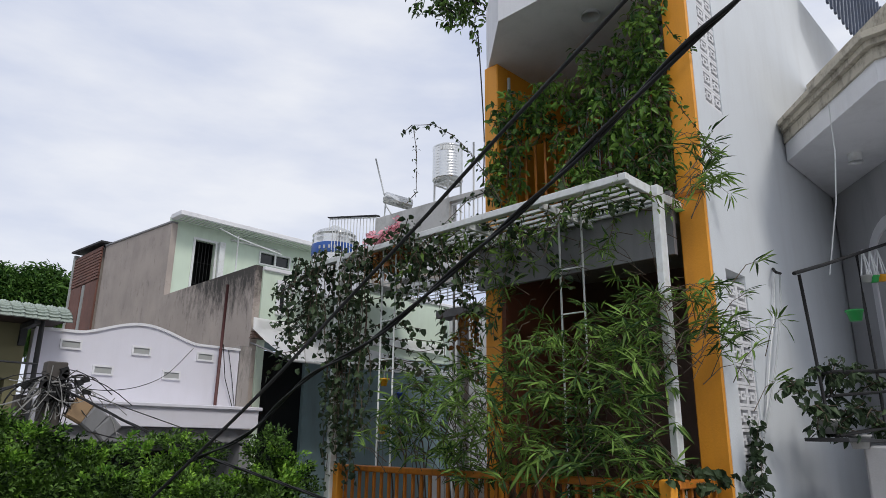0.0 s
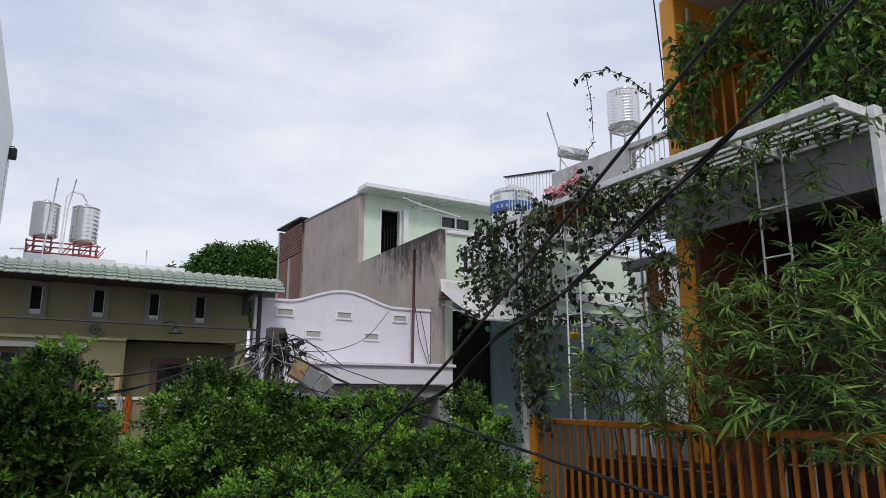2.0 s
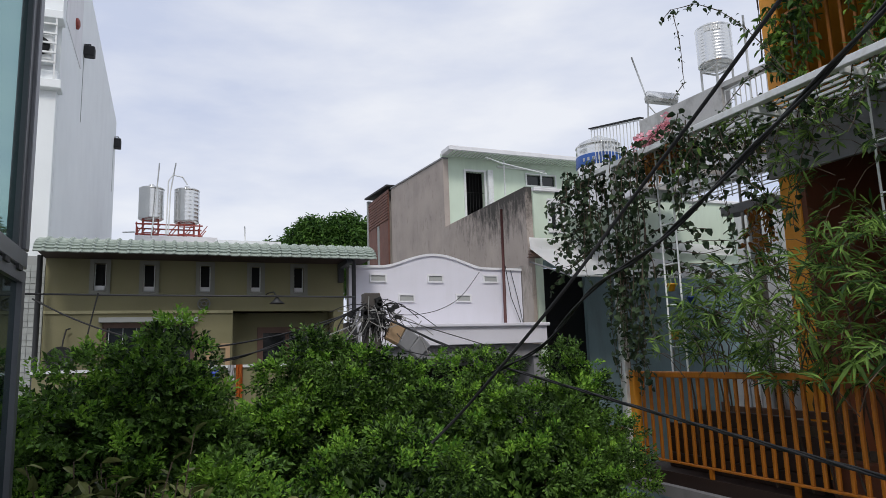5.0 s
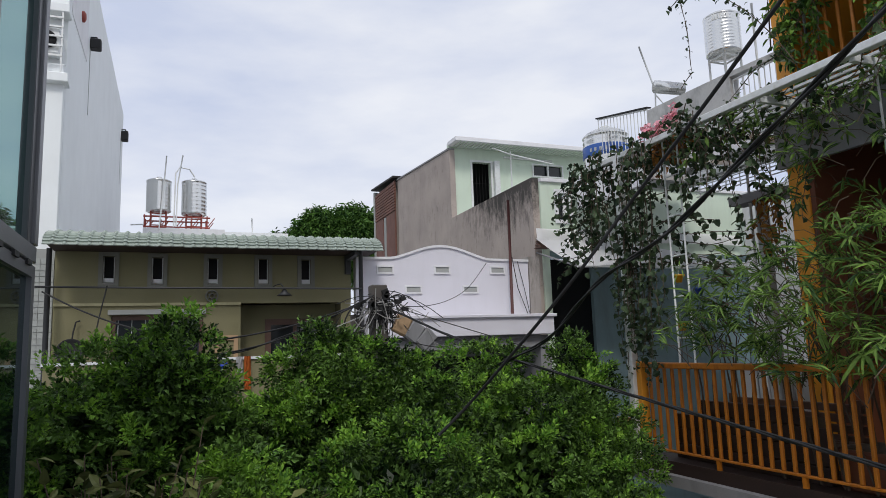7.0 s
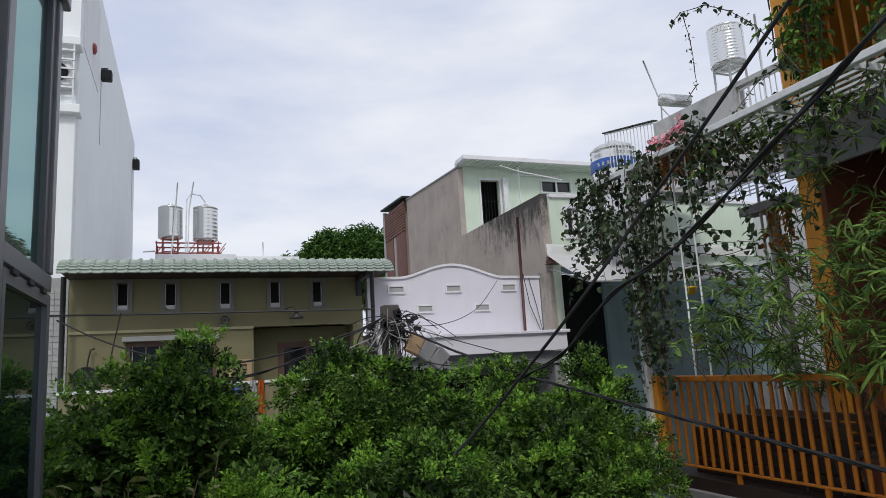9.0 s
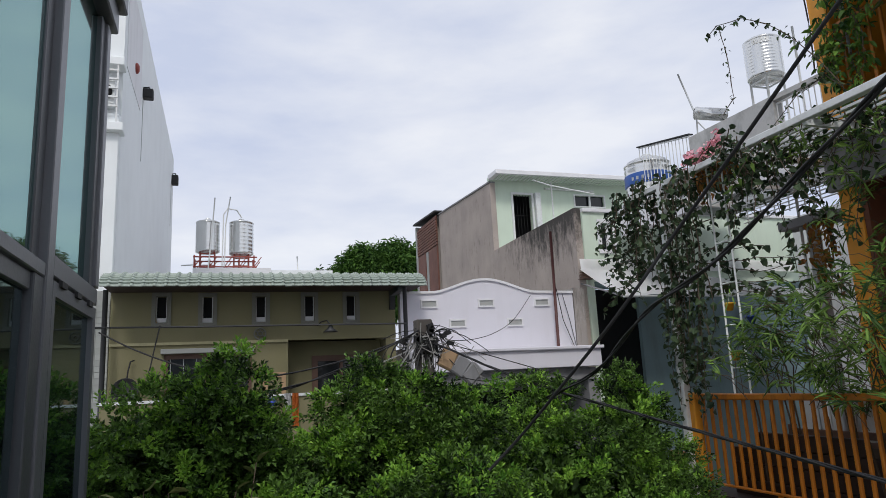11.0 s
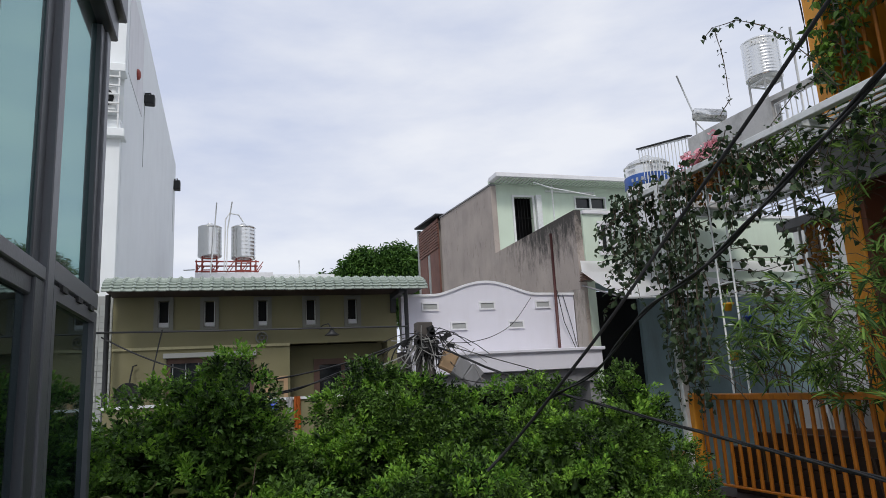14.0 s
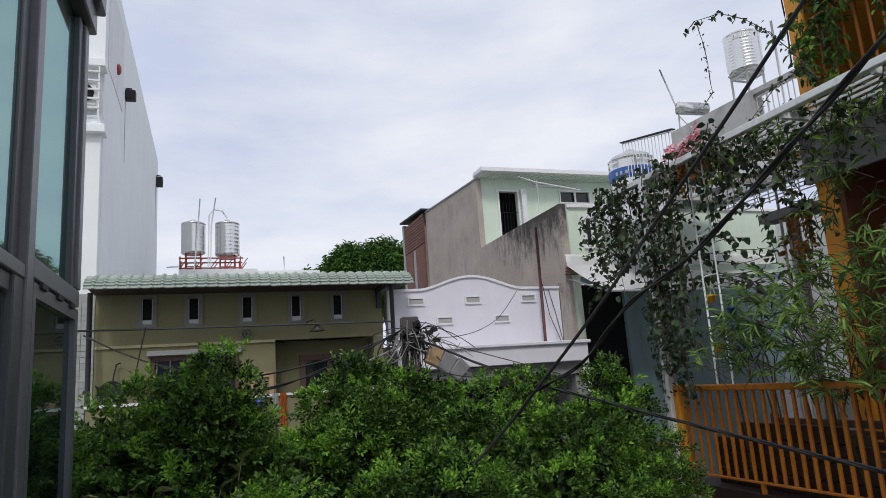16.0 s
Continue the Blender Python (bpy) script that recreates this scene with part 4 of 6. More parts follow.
prism(bm, [(9.5, 2.49), (9.5, 4.95), (5.80, 4.95), (5.02, 4.10), (5.02, 2.49)], "z", 9.64, 10.55)
part("roof_slab", bm, M_WHITE, orange, "white concrete slab with a chamfered corner")
ptube("soffit_lamp", [(5.6, 3.3, 9.638), (5.6, 3.3, 9.60)], 0.1, M_STEEL_G, orange, n=20)
# Near-black deck colour stands in for the shaded gap below the railing.
pbox("floor_slab", (4.785, 2.35, 3.82), (7.3, 6.36, 3.96), M_BOARD_SHADE, orange, "balcony deck slab, near-black for the shade below the railing")
ptube("downpipe", [(5.78, 4.58, 8.0), (5.78, 4.58, 9.45)], 0.02, M_STEEL_G, orange, "grey plastic downpipe")
pbox("floor_slab", (5.70, 2.61, 7.16), (7.3, 4.65, 7.44), M_GREYTRIM, orange)
pbox("edge_beam", (5.60, 2.58, 6.84), (5.655, 4.92, 7.44), M_GREYPAINT, orange, "grey concrete edge beam of the upper balcony")
pbox("floor_edge", (4.70, 2.35, 3.73), (4.78, 6.40, 3.84), M_GREYPAINT, orange, "grey steel edge beam")
pbox("upper_wall", (7.2, 2.49, 10.55), (7.3, 5.0, 13.5), M_WHITE, orange)
pbox("interior_door", (7.27, 3.0, 3.96), (7.3, 4.2, 6.2), M_BROWN, orange)
pbox("interior_door", (7.27, 3.0, 7.44), (7.3, 4.2, 9.5), M_BROWN, orange)
# breeze blocks
bm = bmesh.new()
wall(bm, "x", -0.105, 0.105, -0.09, 0.09, -0.05, 0.05, [(-0.08, 0.08, -0.065, 0.065)])
wall(bm, "x", -0.048, 0.048, -0.038, 0.038, -0.055, 0.045, [(-0.026, 0.026, -0.016, 0.016)])
box(bm, (-0.08, -0.05, -0.008), (-0.048, 0.04, 0.008))
box(bm, (0.048, -0.05, -0.008), (0.08, 0.04, 0.008))
block_me = mesh_of("breeze_block", bm, M_WHITE)
for x0, z0, rows in ((6.085, 5.07, 9), (6.025, 8.46, 12)):
    for r in range(rows):
        for c in range(2):
            piece("breeze_block", block_me, side, Matrix.Translation((x0 + 0.212 * c, 2.36, z0 + 0.184 * r)))
pbox("block_backing", (5.95, 2.62, 4.9), (6.45, 2.64, 6.8), M_DARK, orange)
pbox("block_backing", (5.92, 2.62, 8.3), (6.4, 2.64, 10.8), M_DARK, orange)


# railings
def railing(name, x, y0, y1, z0, z1, step, label, posts=()):
    t = thing(name, (x, (y0 + y1) / 2, z0), label, "railing")
    bm = bmesh.new()
    bbox(bm, (x - 0.045, y0, z1 - 0.06), (x + 0.045, y1, z1), 0.01)
    part("handrail", bm, M_ORANGE_RAIL, t)
    bm = bmesh.new()
    bbox(bm, (x - 0.02, y0, z0), (x + 0.02, y1, z0 + 0.022), 0.005)
    part("bottom_rail", bm, M_ORANGE_RAIL, t)
    bm = bmesh.new()
    bbox(bm, (-0.015, -0.015, 0), (0.015, 0.015, z1 - 0.06 - z0 - 0.022), 0.004)
    me = mesh_of("baluster", bm, M_ORANGE_RAIL)
    n = int((y1 - y0 - 0.1) / step)
    for k in range(n + 1):
        piece("baluster", me, t, Matrix.Translation((x, y0 + 0.06 + k * step, z0 + 0.022)) @ Matrix.Rotation(radians(random.uniform(-4, 4)), 4, 'Z'))
    for y in posts:
        bm = bmesh.new()
        bbox(bm, (x - 0.05, y - 0.05, z0 - 0.1), (x + 0.05, y + 0.05, z1 + 0.01), 0.01)
        part("post", bm, M_ORANGE, t)
    return t


rl = railing("railing", 4.8, 2.40, 6.22, 4.05, 4.96, 0.1185, "orange painted balcony railing with square balusters", (2.40, 6.28))
for y in (3.3, 4.25, 5.2):
    pbox("foot", (4.785, y, 3.962), (4.815, y + 0.04, 4.05), M_ORANGE_RAIL, rl)
railing("railing", 5.72, 2.62, 4.64, 7.62, 8.50, 0.135, "orange upper balcony railing overgrown by climbers")
ret = thing("railing", (5.2, 2.38, 4.05), "short orange railing return beside the column", "railing")
pbox("handrail", (4.86, 2.34, 4.90), (5.63, 2.43, 4.96), M_ORANGE_RAIL, ret, r=0.008)
pbox("bottom_rail", (4.86, 2.37, 4.05), (5.63, 2.40, 4.085), M_ORANGE_RAIL, ret)
for k in range(5):
    pbox("baluster", (4.95 + 0.14 * k, 2.37, 4.085), (4.985 + 0.14 * k, 2.40, 4.90), M_ORANGE_RAIL, ret)

# things on the balcony
bench = thing("bench", (5.5, 4.6, 3.96), "dark brown slatted wooden bench behind the railing", "bench")
for k in range(4):
    pbox("back_slat", (5.50, 4.2, 4.24 + 0.09 * k), (5.53, 5.75, 4.31 + 0.09 * k), M_BROWN, bench, r=0.005)
for k in range(4):
    pbox("seat_slat", (5.1 + 0.1 * k, 4.2, 4.24), (5.18 + 0.1 * k, 5.75, 4.27), M_BROWN, bench, r=0.005)
for x in (5.1, 5.46):
    for y in (4.25, 5.65):
        pbox("leg", (x, y, 3.96), (x + 0.06, y + 0.06, 4.24 if x < 5.3 else 4.62), M_BROWN, bench)
pale = thing("fence_panel", (6.3, 5.6, 3.96), "pale grey board fence behind the balcony", "fence")
for k in range(12):
    pbox("board", (6.30 + 0.012 * (k % 2), 4.95 + 0.117 * k, 3.965), (6.33 + 0.012 * (k % 2), 5.064 + 0.117 * k, 4.86), M_CONCP, pale, r=0.004)
tbl = thing("planter_box", (5.6, 3.1, 3.96), "long brown planter box with bamboo", "planter")
bm = bmesh.new()
bbox(bm, (5.0, 2.55, 3.96), (5.5, 4.12, 4.28), 0.02)
part("box", bm, M_RUSTWOOD_SHADE, tbl)
pbox("soil", (5.03, 2.58, 4.28), (5.47, 4.09, 4.295), M_BARK, tbl)
tb2 = thing("planter_box", (5.2, 4.7, 3.96), "long dark brown wooden planter behind the railing", "planter")
for k in range(4):
    pbox("front_board", (5.0 + 0.008 * (k % 2), 4.2 + 0.25 * (k == 3), 3.962 + 0.155 * k), (5.06, 6.04 - 0.35 * (k == 3), 4.11 + 0.155 * k), M_BOARD_SHADE, tb2, r=0.006)
pbox("soil", (5.062, 4.22, 3.962), (5.09, 5.60, 4.5), M_BARK, tb2)
signb = thing("sign_board", (4.86, 6.62, 3.8), "orange board with a thin green stripe beside the railing", "sign")
pbox("board", (4.84, 6.325, 3.75), (4.87, 6.85, 4.33), mat("pale_orange_board", (0.62, 0.30, 0.12), 0.6), signb)
pbox("stripe", (4.834, 6.325, 4.02), (4.84, 6.85, 4.045), mat("green_stripe", (0.03, 0.25, 0.08), 0.5), signb)
lowroof = thing("canopy", (4.4, 5.5, 3.3), "tan sheet canopy below the balcony", "canopy")
pbox("sheet", (3.95, 4.2, 3.46), (4.72, 6.9, 3.50), mat("tan_sheet", (0.40, 0.33, 0.25), 0.7, var=0.15, stain=(0.2, 0.17, 0.13), stain_amt=0.5), lowroof)
for y in (4.3, 5.5, 6.8):
    ptube("bracket", [(4.0, y, 3.45), (4.75, y, 3.2)], 0.02, M_STEEL_G, lowroof)

# ---- pergola ----
perg = thing("pergola", (4.9, 4.6, 3.96), "white steel pergola over the balcony, overgrown with vines", "pergola")
pbox("outer_beam", (4.71, 2.52, 7.275), (4.77, 6.98, 7.34), M_STEEL_W, perg, r=0.006)
pbox("end_beam", (4.772, 2.52, 7.25), (5.688, 2.57, 7.335), M_STEEL_W, perg, r=0.005)
pbox("inner_beam", (6.301, 4.97, 7.25), (6.35, 6.98, 7.335), M_STEEL_W, perg, r=0.005)
pbox("end_beam", (4.772, 6.93, 7.25), (6.30, 6.98, 7.335), M_STEEL_W, perg, r=0.005)
for y in (3.4, 4.3, 5.2, 6.1):
    pbox("cross_beam", (4.772, y, 7.25), (5.66 if y < 5.0 else 6.3, y + 0.04, 7.31), M_STEEL_W, perg)
for k in range(8):
    x = 4.85 + 0.118 * k
    pbox("slat", (x, 2.572, 7.315), (x + 0.028, 6.928, 7.338), M_STEEL_W, perg)
pbox("post", (5.11, 2.455, 3.96), (5.215, 2.518, 7.33), M_STEEL_W, perg, r=0.006)
pbox("post", (4.70, 6.30, 3.84), (4.785, 6.39, 7.275), M_STEEL_W, perg, r=0.006)
# white wire screen hanging from the far half
bm = bmesh.new()
for k in range(8):
    tube(bm, [(6.18, 5.05, 6.98 + 0.045 * k), (6.18, 6.7, 6.98 + 0.045 * k)], 0.008, 5)
for k in range(8):
    tube(bm, [(6.19, 5.1 + 0.22 * k, 6.96), (6.19, 5.1 + 0.22 * k, 7.33)], 0.008, 5)
part("screen", bm, M_STEEL_W, perg, "white wire screen")


def ladder(x, ya, yb, z0, z1, label):
    t = thing("trellis", (x, (ya + yb) / 2, z0), label, "trellis", "plant trellises")
    for y in (ya, yb):
        ptube("rail", [(x, y, z0), (x, y, z1)], 0.010, M_STEEL_W, t)
    n = int((z1 - z0) / 0.42)
    for k in range(n):
        ptube("rung", [(x, ya, z0 + 0.25 + 0.42 * k), (x, yb, z0 + 0.25 + 0.42 * k)], 0.008, M_STEEL_W, t, n=6)
    return t


ladder(5.2, 3.53, 3.28, 4.0, 7.31, "thin white steel trellis ladder in the bamboo")
ladder(4.80, 5.64, 5.42, 4.96, 7.31, "thin white steel trellis ladder by the railing")
M_YELLOW = mat("yellow_plastic", (0.75, 0.36, 0.02), 0.4, var=0.1)
for z, mm, lab in ((5.28, M_YELLOW, "yellow plastic hanging flower pot"), (5.78, M_YELLOW, "yellow plastic hanging flower pot"), (5.62, M_BLUEP, "blue plastic hanging flower pot")):
    y = 5.64 if mm is M_YELLOW else 5.36
    pot = thing("flower_pot", (4.9, y, z), lab, "flower pot", "hanging pots")
    bm = bmesh.new()
    lathe(bm, [(0.03, 0.0), (0.045, 0.06), (0.065, 0.065), (0.065, 0.08), (0.05, 0.08)], (4.87, y, z), 18)
    part("pot", bm, mm, pot, smooth=True)
    ptube("hook", [(4.87, y, z + 0.07), (4.87, y, z + 0.16), (4.80, y, z + 0.17)], 0.005, M_STEEL_G, pot, n=5)

# ---- neighbour house at the right ----
nb = thing("neighbour_house", (9, 1, 0), "white neighbour house with an aged chamfered balcony cornice", "house")
OUT = [(8.06, 2.28), (6.72, 1.04), (6.72, -3.5), (13, -3.5), (13, 2.28)]
bm = bmesh.new()
prism(bm, OUT, "z", 8.40, 8.62)
part("balcony_slab", bm, M_WHITE, nb)


def inset(d):
    return [(8.06 - d * 1.05, 2.28), (6.72 - d, 1.04 + d * 0.3), (6.72 - d, -3.5), (13, -3.5), (13, 2.28)]


for d, z0, z1, mm in ((0.03, 8.621, 8.74, M_AGED), (0.09, 8.741, 8.80, M_AGED), (0.16, 8.801, 8.86, M_AGED), (0.10, 8.861, 8.90, M_AGED)):
    bm = bmesh.new()
    prism(bm, inset(d), "z", z0, z1)
    part("cornice", bm, mm, nb, "weathered moulded cornice")
bm = bmesh.new()
prism(bm, [(9.3, 2.28), (7.5, 0.6), (7.5, -3.5), (13, -3.5), (13, 2.28)], "z", 8.901, 9.9)
part("attic_wall", bm, M_AGED, nb)
bm = bmesh.new()
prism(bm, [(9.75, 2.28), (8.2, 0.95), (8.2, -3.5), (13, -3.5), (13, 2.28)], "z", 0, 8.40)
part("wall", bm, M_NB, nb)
ptube("soffit_lamp", [Vector((8.331, 1.654, 8.400)), Vector((8.331, 1.654, 8.400)) - Vector((0, 0, 0.11))], 0.075, M_STEEL_W, nb, "white round surface lamp", n=20)
pbox("lower_slab", (6.5, -3.5, 4.2), (8.2, 2.27, 4.55), M_WHITE, nb)
bm = bmesh.new()
ax = Matrix.Translation((8.86, 1.52, 0)) @ Matrix.Rotation(math.atan2(1.33, 1.55), 4, 'Z')
arch = [(-0.45, 5.2), (0.45, 5.2), (0.45, 7.2)] + [(0.45 * math.cos(a), 7.2 + 0.45 * math.sin(a)) for a in [math.pi * k / 14 for k in range(1, 14)]] + [(-0.45, 7.2)]
for (xa, za), (xb, zb) in zip(arch, arch[1:] + arch[:1]):
    s0, s1 = 1.0, 1.2
    v = [bm.verts.new(ax @ Vector(p)) for p in ((xa, -0.06, za), (xb, -0.06, zb), (xb * s1, -0.06, 6.3 + (zb - 6.3) * 1.1), (xa * s1, -0.06, 6.3 + (za - 6.3) * 1.1),
                                                (xa, 0.02, za), (xb, 0.02, zb), (xb * s1, 0.02, 6.3 + (zb - 6.3) * 1.1), (xa * s1, 0.02, 6.3 + (za - 6.3) * 1.1))]
    for f in ((0, 1, 2, 3), (4, 7, 6, 5), (0, 4, 5, 1), (2, 6, 7, 3)):
        bm.faces.new([v[i] for i in f])
bmesh.ops.recalc_face_normals(bm, faces=bm.faces[:])
aw = part("window", bm, M_WHITE, nb, "arched window with a white moulded surround")
bm = bmesh.new()
pp = [bm.verts.new(ax @ Vector((x, -0.01, z))) for x, z in arch]
bm.faces.new(pp)
part("pane", bm, M_PANE, aw)
bm = bmesh.new()
for k in range(5):
    a = math.pi * (k + 0.5) / 5
    tube(bm, [ax @ Vector((0, -0.03, 7.2)), ax @ Vector((0.44 * math.cos(a), -0.03, 7.2 + 0.44 * math.sin(a)))], 0.012, 5)
tube(bm, [ax @ Vector((-0.45, -0.03, 7.2)), ax @ Vector((0.45, -0.03, 7.2))], 0.015, 5)
part("glazing_bar", bm, M_STEEL_G, aw)
gut = thing("metal_roof", (11, 1, 10), "dark corrugated metal roof edge over the neighbour house", "roof")
bm = bmesh.new()
for k in range(26):
    p0 = Vector((9.35 + 0.085 * k, 1.95 - 0.02 * k, 11.25 - 0.05 * k))
    box(bm, (0, 0, 0), (0.05, 0.03, 1.6), Matrix.Translation(p0) @ Matrix.Rotation(radians(18), 4, 'Y'))
part("corrugated_sheet", bm, mat("dark_corrugated", (0.05, 0.065, 0.10), 0.5, var=0.3), gut)
ptube("wall_cable", [(7.32, 1.6, 8.66), (7.36, 1.62, 8.1), (7.45, 1.7, 7.6), (7.62, 1.9, 6.9)], 0.007, M_STEEL_W, nb, n=5)
hk = thing("wall_cables", (7.2, 2.27, 5), "loose grey cables on a wall hook", "cable")
ptube("hook", [(7.158, 2.290, 6.943), (6.952, 2.200, 6.855), (7.079, 2.200, 6.866)], 0.014, M_BLACK, hk)
ptube("cable", [(7.183, 2.240, 6.880), (7.103, 2.240, 6.554), (6.786, 2.240, 5.969), (6.481, 2.240, 5.543), (6.266, 2.240, 5.274)], 0.009, M_STEEL_G, hk, n=6)
ptube("cable", [(7.087, 2.260, 6.843), (6.918, 2.260, 6.418), (6.669, 2.260, 5.960), (6.394, 2.260, 5.347)], 0.007, M_STEEL_W, hk, n=6)

# plant rack of the neighbour
rack = thing("plant_rack", (6.5, 1.6, 4.55), "black pipe rack holding potted plants", "plant rack")
ptube("top_bar", [(5.838, 1.700, 6.558), (6.432, 1.620, 6.734), (7.340, 1.550, 7.009), (8.566, 1.480, 7.376)], 0.016, M_BLACK, rack)
ptube("upright", [(5.962, 1.700, 6.571), (6.048, 1.700, 6.164), (6.152, 1.700, 5.648), (6.196, 1.700, 5.428)], 0.014, M_BLACK, rack)
ptube("upright", [(7.241, 1.550, 6.967), (7.238, 1.550, 6.484), (7.294, 1.550, 5.862), (7.302, 1.550, 5.168)], 0.014, M_BLACK, rack)
for a, b in ((665, 650), (705, 690), (772, 768)):
    bm = bmesh.new()
    p, q = Vector((6.089, 1.700, 5.600)), Vector((7.768, 1.500, 5.735))
    dz = (705 - a) / 215.0
    for k in range(4):
        o = Vector((0.07 * k, 0.05 * k - 0.1, dz))
        tube(bm, [p + o, q + o], 0.010, 6)
    part("shelf", bm, M_BLACK, rack)
pbox("shelf_board", (6.02, 1.52, 5.245), (7.75, 1.84, 5.275), M_DARKPIPE, rack, "black shelf board", r=0.004)
M_POT = mat("grey_pot", (0.35, 0.35, 0.34), 0.6, var=0.15)
M_GREENP = mat("green_plastic", (0.03, 0.35, 0.08), 0.4, var=0.1)
for p, r, mm, lab in (((6.224, 1.720, 5.306), 0.085, M_POT, "grey flower pot on the rack"), ((6.611, 1.600, 5.191), 0.085, M_POT, "grey flower pot on the rack"),
                      ((7.325, 1.660, 6.359), 0.075, M_GREENP, "green plastic hanging basket"), ((7.482, 1.550, 6.743), 0.05, M_POT, "small white hanging pot"),
                      ((7.777, 1.550, 6.793), 0.05, M_GREENP, "small green hanging pot"), ((8.125, 1.550, 6.865), 0.05, M_YELLOW, "small yellow hanging pot")):
    pot = thing("flower_pot", p, lab, "flower pot", "neighbour's pots")
    bm = bmesh.new()
    lathe(bm, [(r * 0.7, 0.0), (r * 0.95, r * 1.1), (r * 1.1, r * 1.15), (r * 1.1, r * 1.35), (r * 0.9, r * 1.35)], p, 20)
    part("pot", bm, mm, pot, smooth=True)
    if r == 0.05:
        for k in range(5):
            a = 2 * math.pi * k / 5
            ptube("string", [(p[0] + r * math.cos(a), p[1] + r * math.sin(a), p[2] + r * 1.3), (p[0] + 0.01 * math.cos(a), p[1], p[2] + 0.33)], 0.006, M_STEEL_W, pot, n=5)
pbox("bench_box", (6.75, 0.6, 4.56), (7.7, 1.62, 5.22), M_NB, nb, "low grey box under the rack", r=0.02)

# ---- our own building's window wall ----
own = thing("window_wall", (-0.9, 3.6, 3.6), "dark grey aluminium window wall with teal reflecting glass", "window")
GX = -0.86
pbox("pane", (GX, 2.50, 5.82), (GX + 0.012, 3.32, 8.6), M_TEAL, own)
pbox("pane", (GX, 3.53, 5.88), (GX + 0.012, 4.56, 7.70), M_TEAL, own)
pbox("pane", (GX, 2.50, 3.4), (GX + 0.012, 3.26, 5.70), M_TEAL_LOW, own)
pbox("transom", (GX - 0.02, 2.55, 5.762), (GX + 0.055, 3.439, 5.83), M_FRAME_L, own, r=0.006)
# Added dark bar that stands in for the shade under the transom.
pbox("shade_bar", (GX - 0.02, 2.55, 5.68), (GX + 0.035, 3.28, 5.76), M_FRAME, own, r=0.005)
pbox("transom", (GX - 0.02, 3.572, 5.79), (GX + 0.06, 4.76, 5.895), M_FRAME_L, own, r=0.006)
pbox("mullion", (GX - 0.02, 3.315, 5.831), (GX + 0.022, 3.44, 8.7), M_FRAME, own, r=0.006)
pbox("mullion", (GX - 0.02, 3.442, 3.4), (GX + 0.062, 3.57, 8.7), M_FRAME_L, own, r=0.006)
pbox("mullion", (GX - 0.02, 3.282, 3.4), (GX + 0.05, 3.44, 5.761), M_FRAME, own, r=0.006)
pbox("mullion", (GX - 0.02, 4.55, 5.90), (GX + 0.045, 4.65, 7.70), M_FRAME, own, r=0.006)
pbox("mullion", (GX - 0.02, 4.652, 5.90), (GX + 0.065, 4.77, 7.70), M_FRAME_L, own, r=0.006)
pbox("header", (GX - 0.1, 3.572, 7.72), (GX + 0.10, 4.84, 7.89), M_FRAME, own, "dark projecting window head", r=0.01)
pbox("header", (GX - 0.1, 3.572, 7.891), (GX + 0.15, 4.88, 8.8), M_FRAME, own, r=0.01)
sash = part("sash", (lambda b_: (wall(b_, "y", 3.58, 4.74, 3.5, 5.77, GX + 0.0, GX + 0.06, [(3.64, 4.65, 3.58, 5.70)]), b_)[1])(bmesh.new()), M_FRAME_L, own, "top-hung lower sash")
pbox("pane", (GX + 0.02, 3.64, 3.58), (GX + 0.03, 4.65, 5.70), M_TEAL_LOW, sash)
for y in (3.70, 4.08, 4.43):
    pbox("hinge", (GX + 0.05, y, 5.755), (GX + 0.075, y + 0.12, 5.785), M_BLACK, own)
pbox("pillar", (-1.6, 1.7, 3.4), (-0.80, 2.545, 8.8), M_PILLAR, own, "plain blue-grey clad pillar", r=0.01)
pbox("room_wall", (-2.6, 1.7, 3.4), (-2.5, 4.8, 8.8), M_DARK, own)
pbox("base", (-2.5, 1.7, 0), (-0.80, 4.78, 3.4), M_PILLAR, own)
pbox("end_wall", (-2.5, 4.69, 3.4), (-0.89, 4.80, 8.8), M_PILLAR, own)
# the balcony that the view is taken from
bm = bmesh.new()
box(bm, (-2.5, -2.4, 3.4), (0.9, 0.5, 3.58))
tagged(part("floor", bm, M_GREYTRIM), "grey cement balcony floor", "floor", kind="structure")
bm = bmesh.new()
box(bm, (-2.5, -2.6, 0), (0.9, -2.402, 6.4))
tagged(part("wall_south", bm, M_WHITE), "plain white wall behind the balcony", "wall", kind="structure")

# ---- plants ----
def sprigs(rng, bases, ways, n, length):
    """Leaves set alternately along short shoots."""
    P, W = [], []
    for b, w in zip(bases, ways):
        w = w / (np.linalg.norm(w) + 1e-9)
        s = np.cross(w, rng.normal(size=3))
        s /= np.linalg.norm(s) + 1e-9
        q = np.cross(w, s)
        L = length * rng.uniform(0.6, 1.3)
        for k in range(n):
            u = (k + rng.random()) / n
            a = k * 2.4 + rng.random()
            o = s * math.cos(a) + q * math.sin(a)
            P.append(b + w * L * u + o * 0.012)
            W.append(o * (1.0 - 0.35 * u) + w * (0.45 + 0.5 * u) + np.array((0, 0, 0.15)))
    return np.array(P), np.array(W)


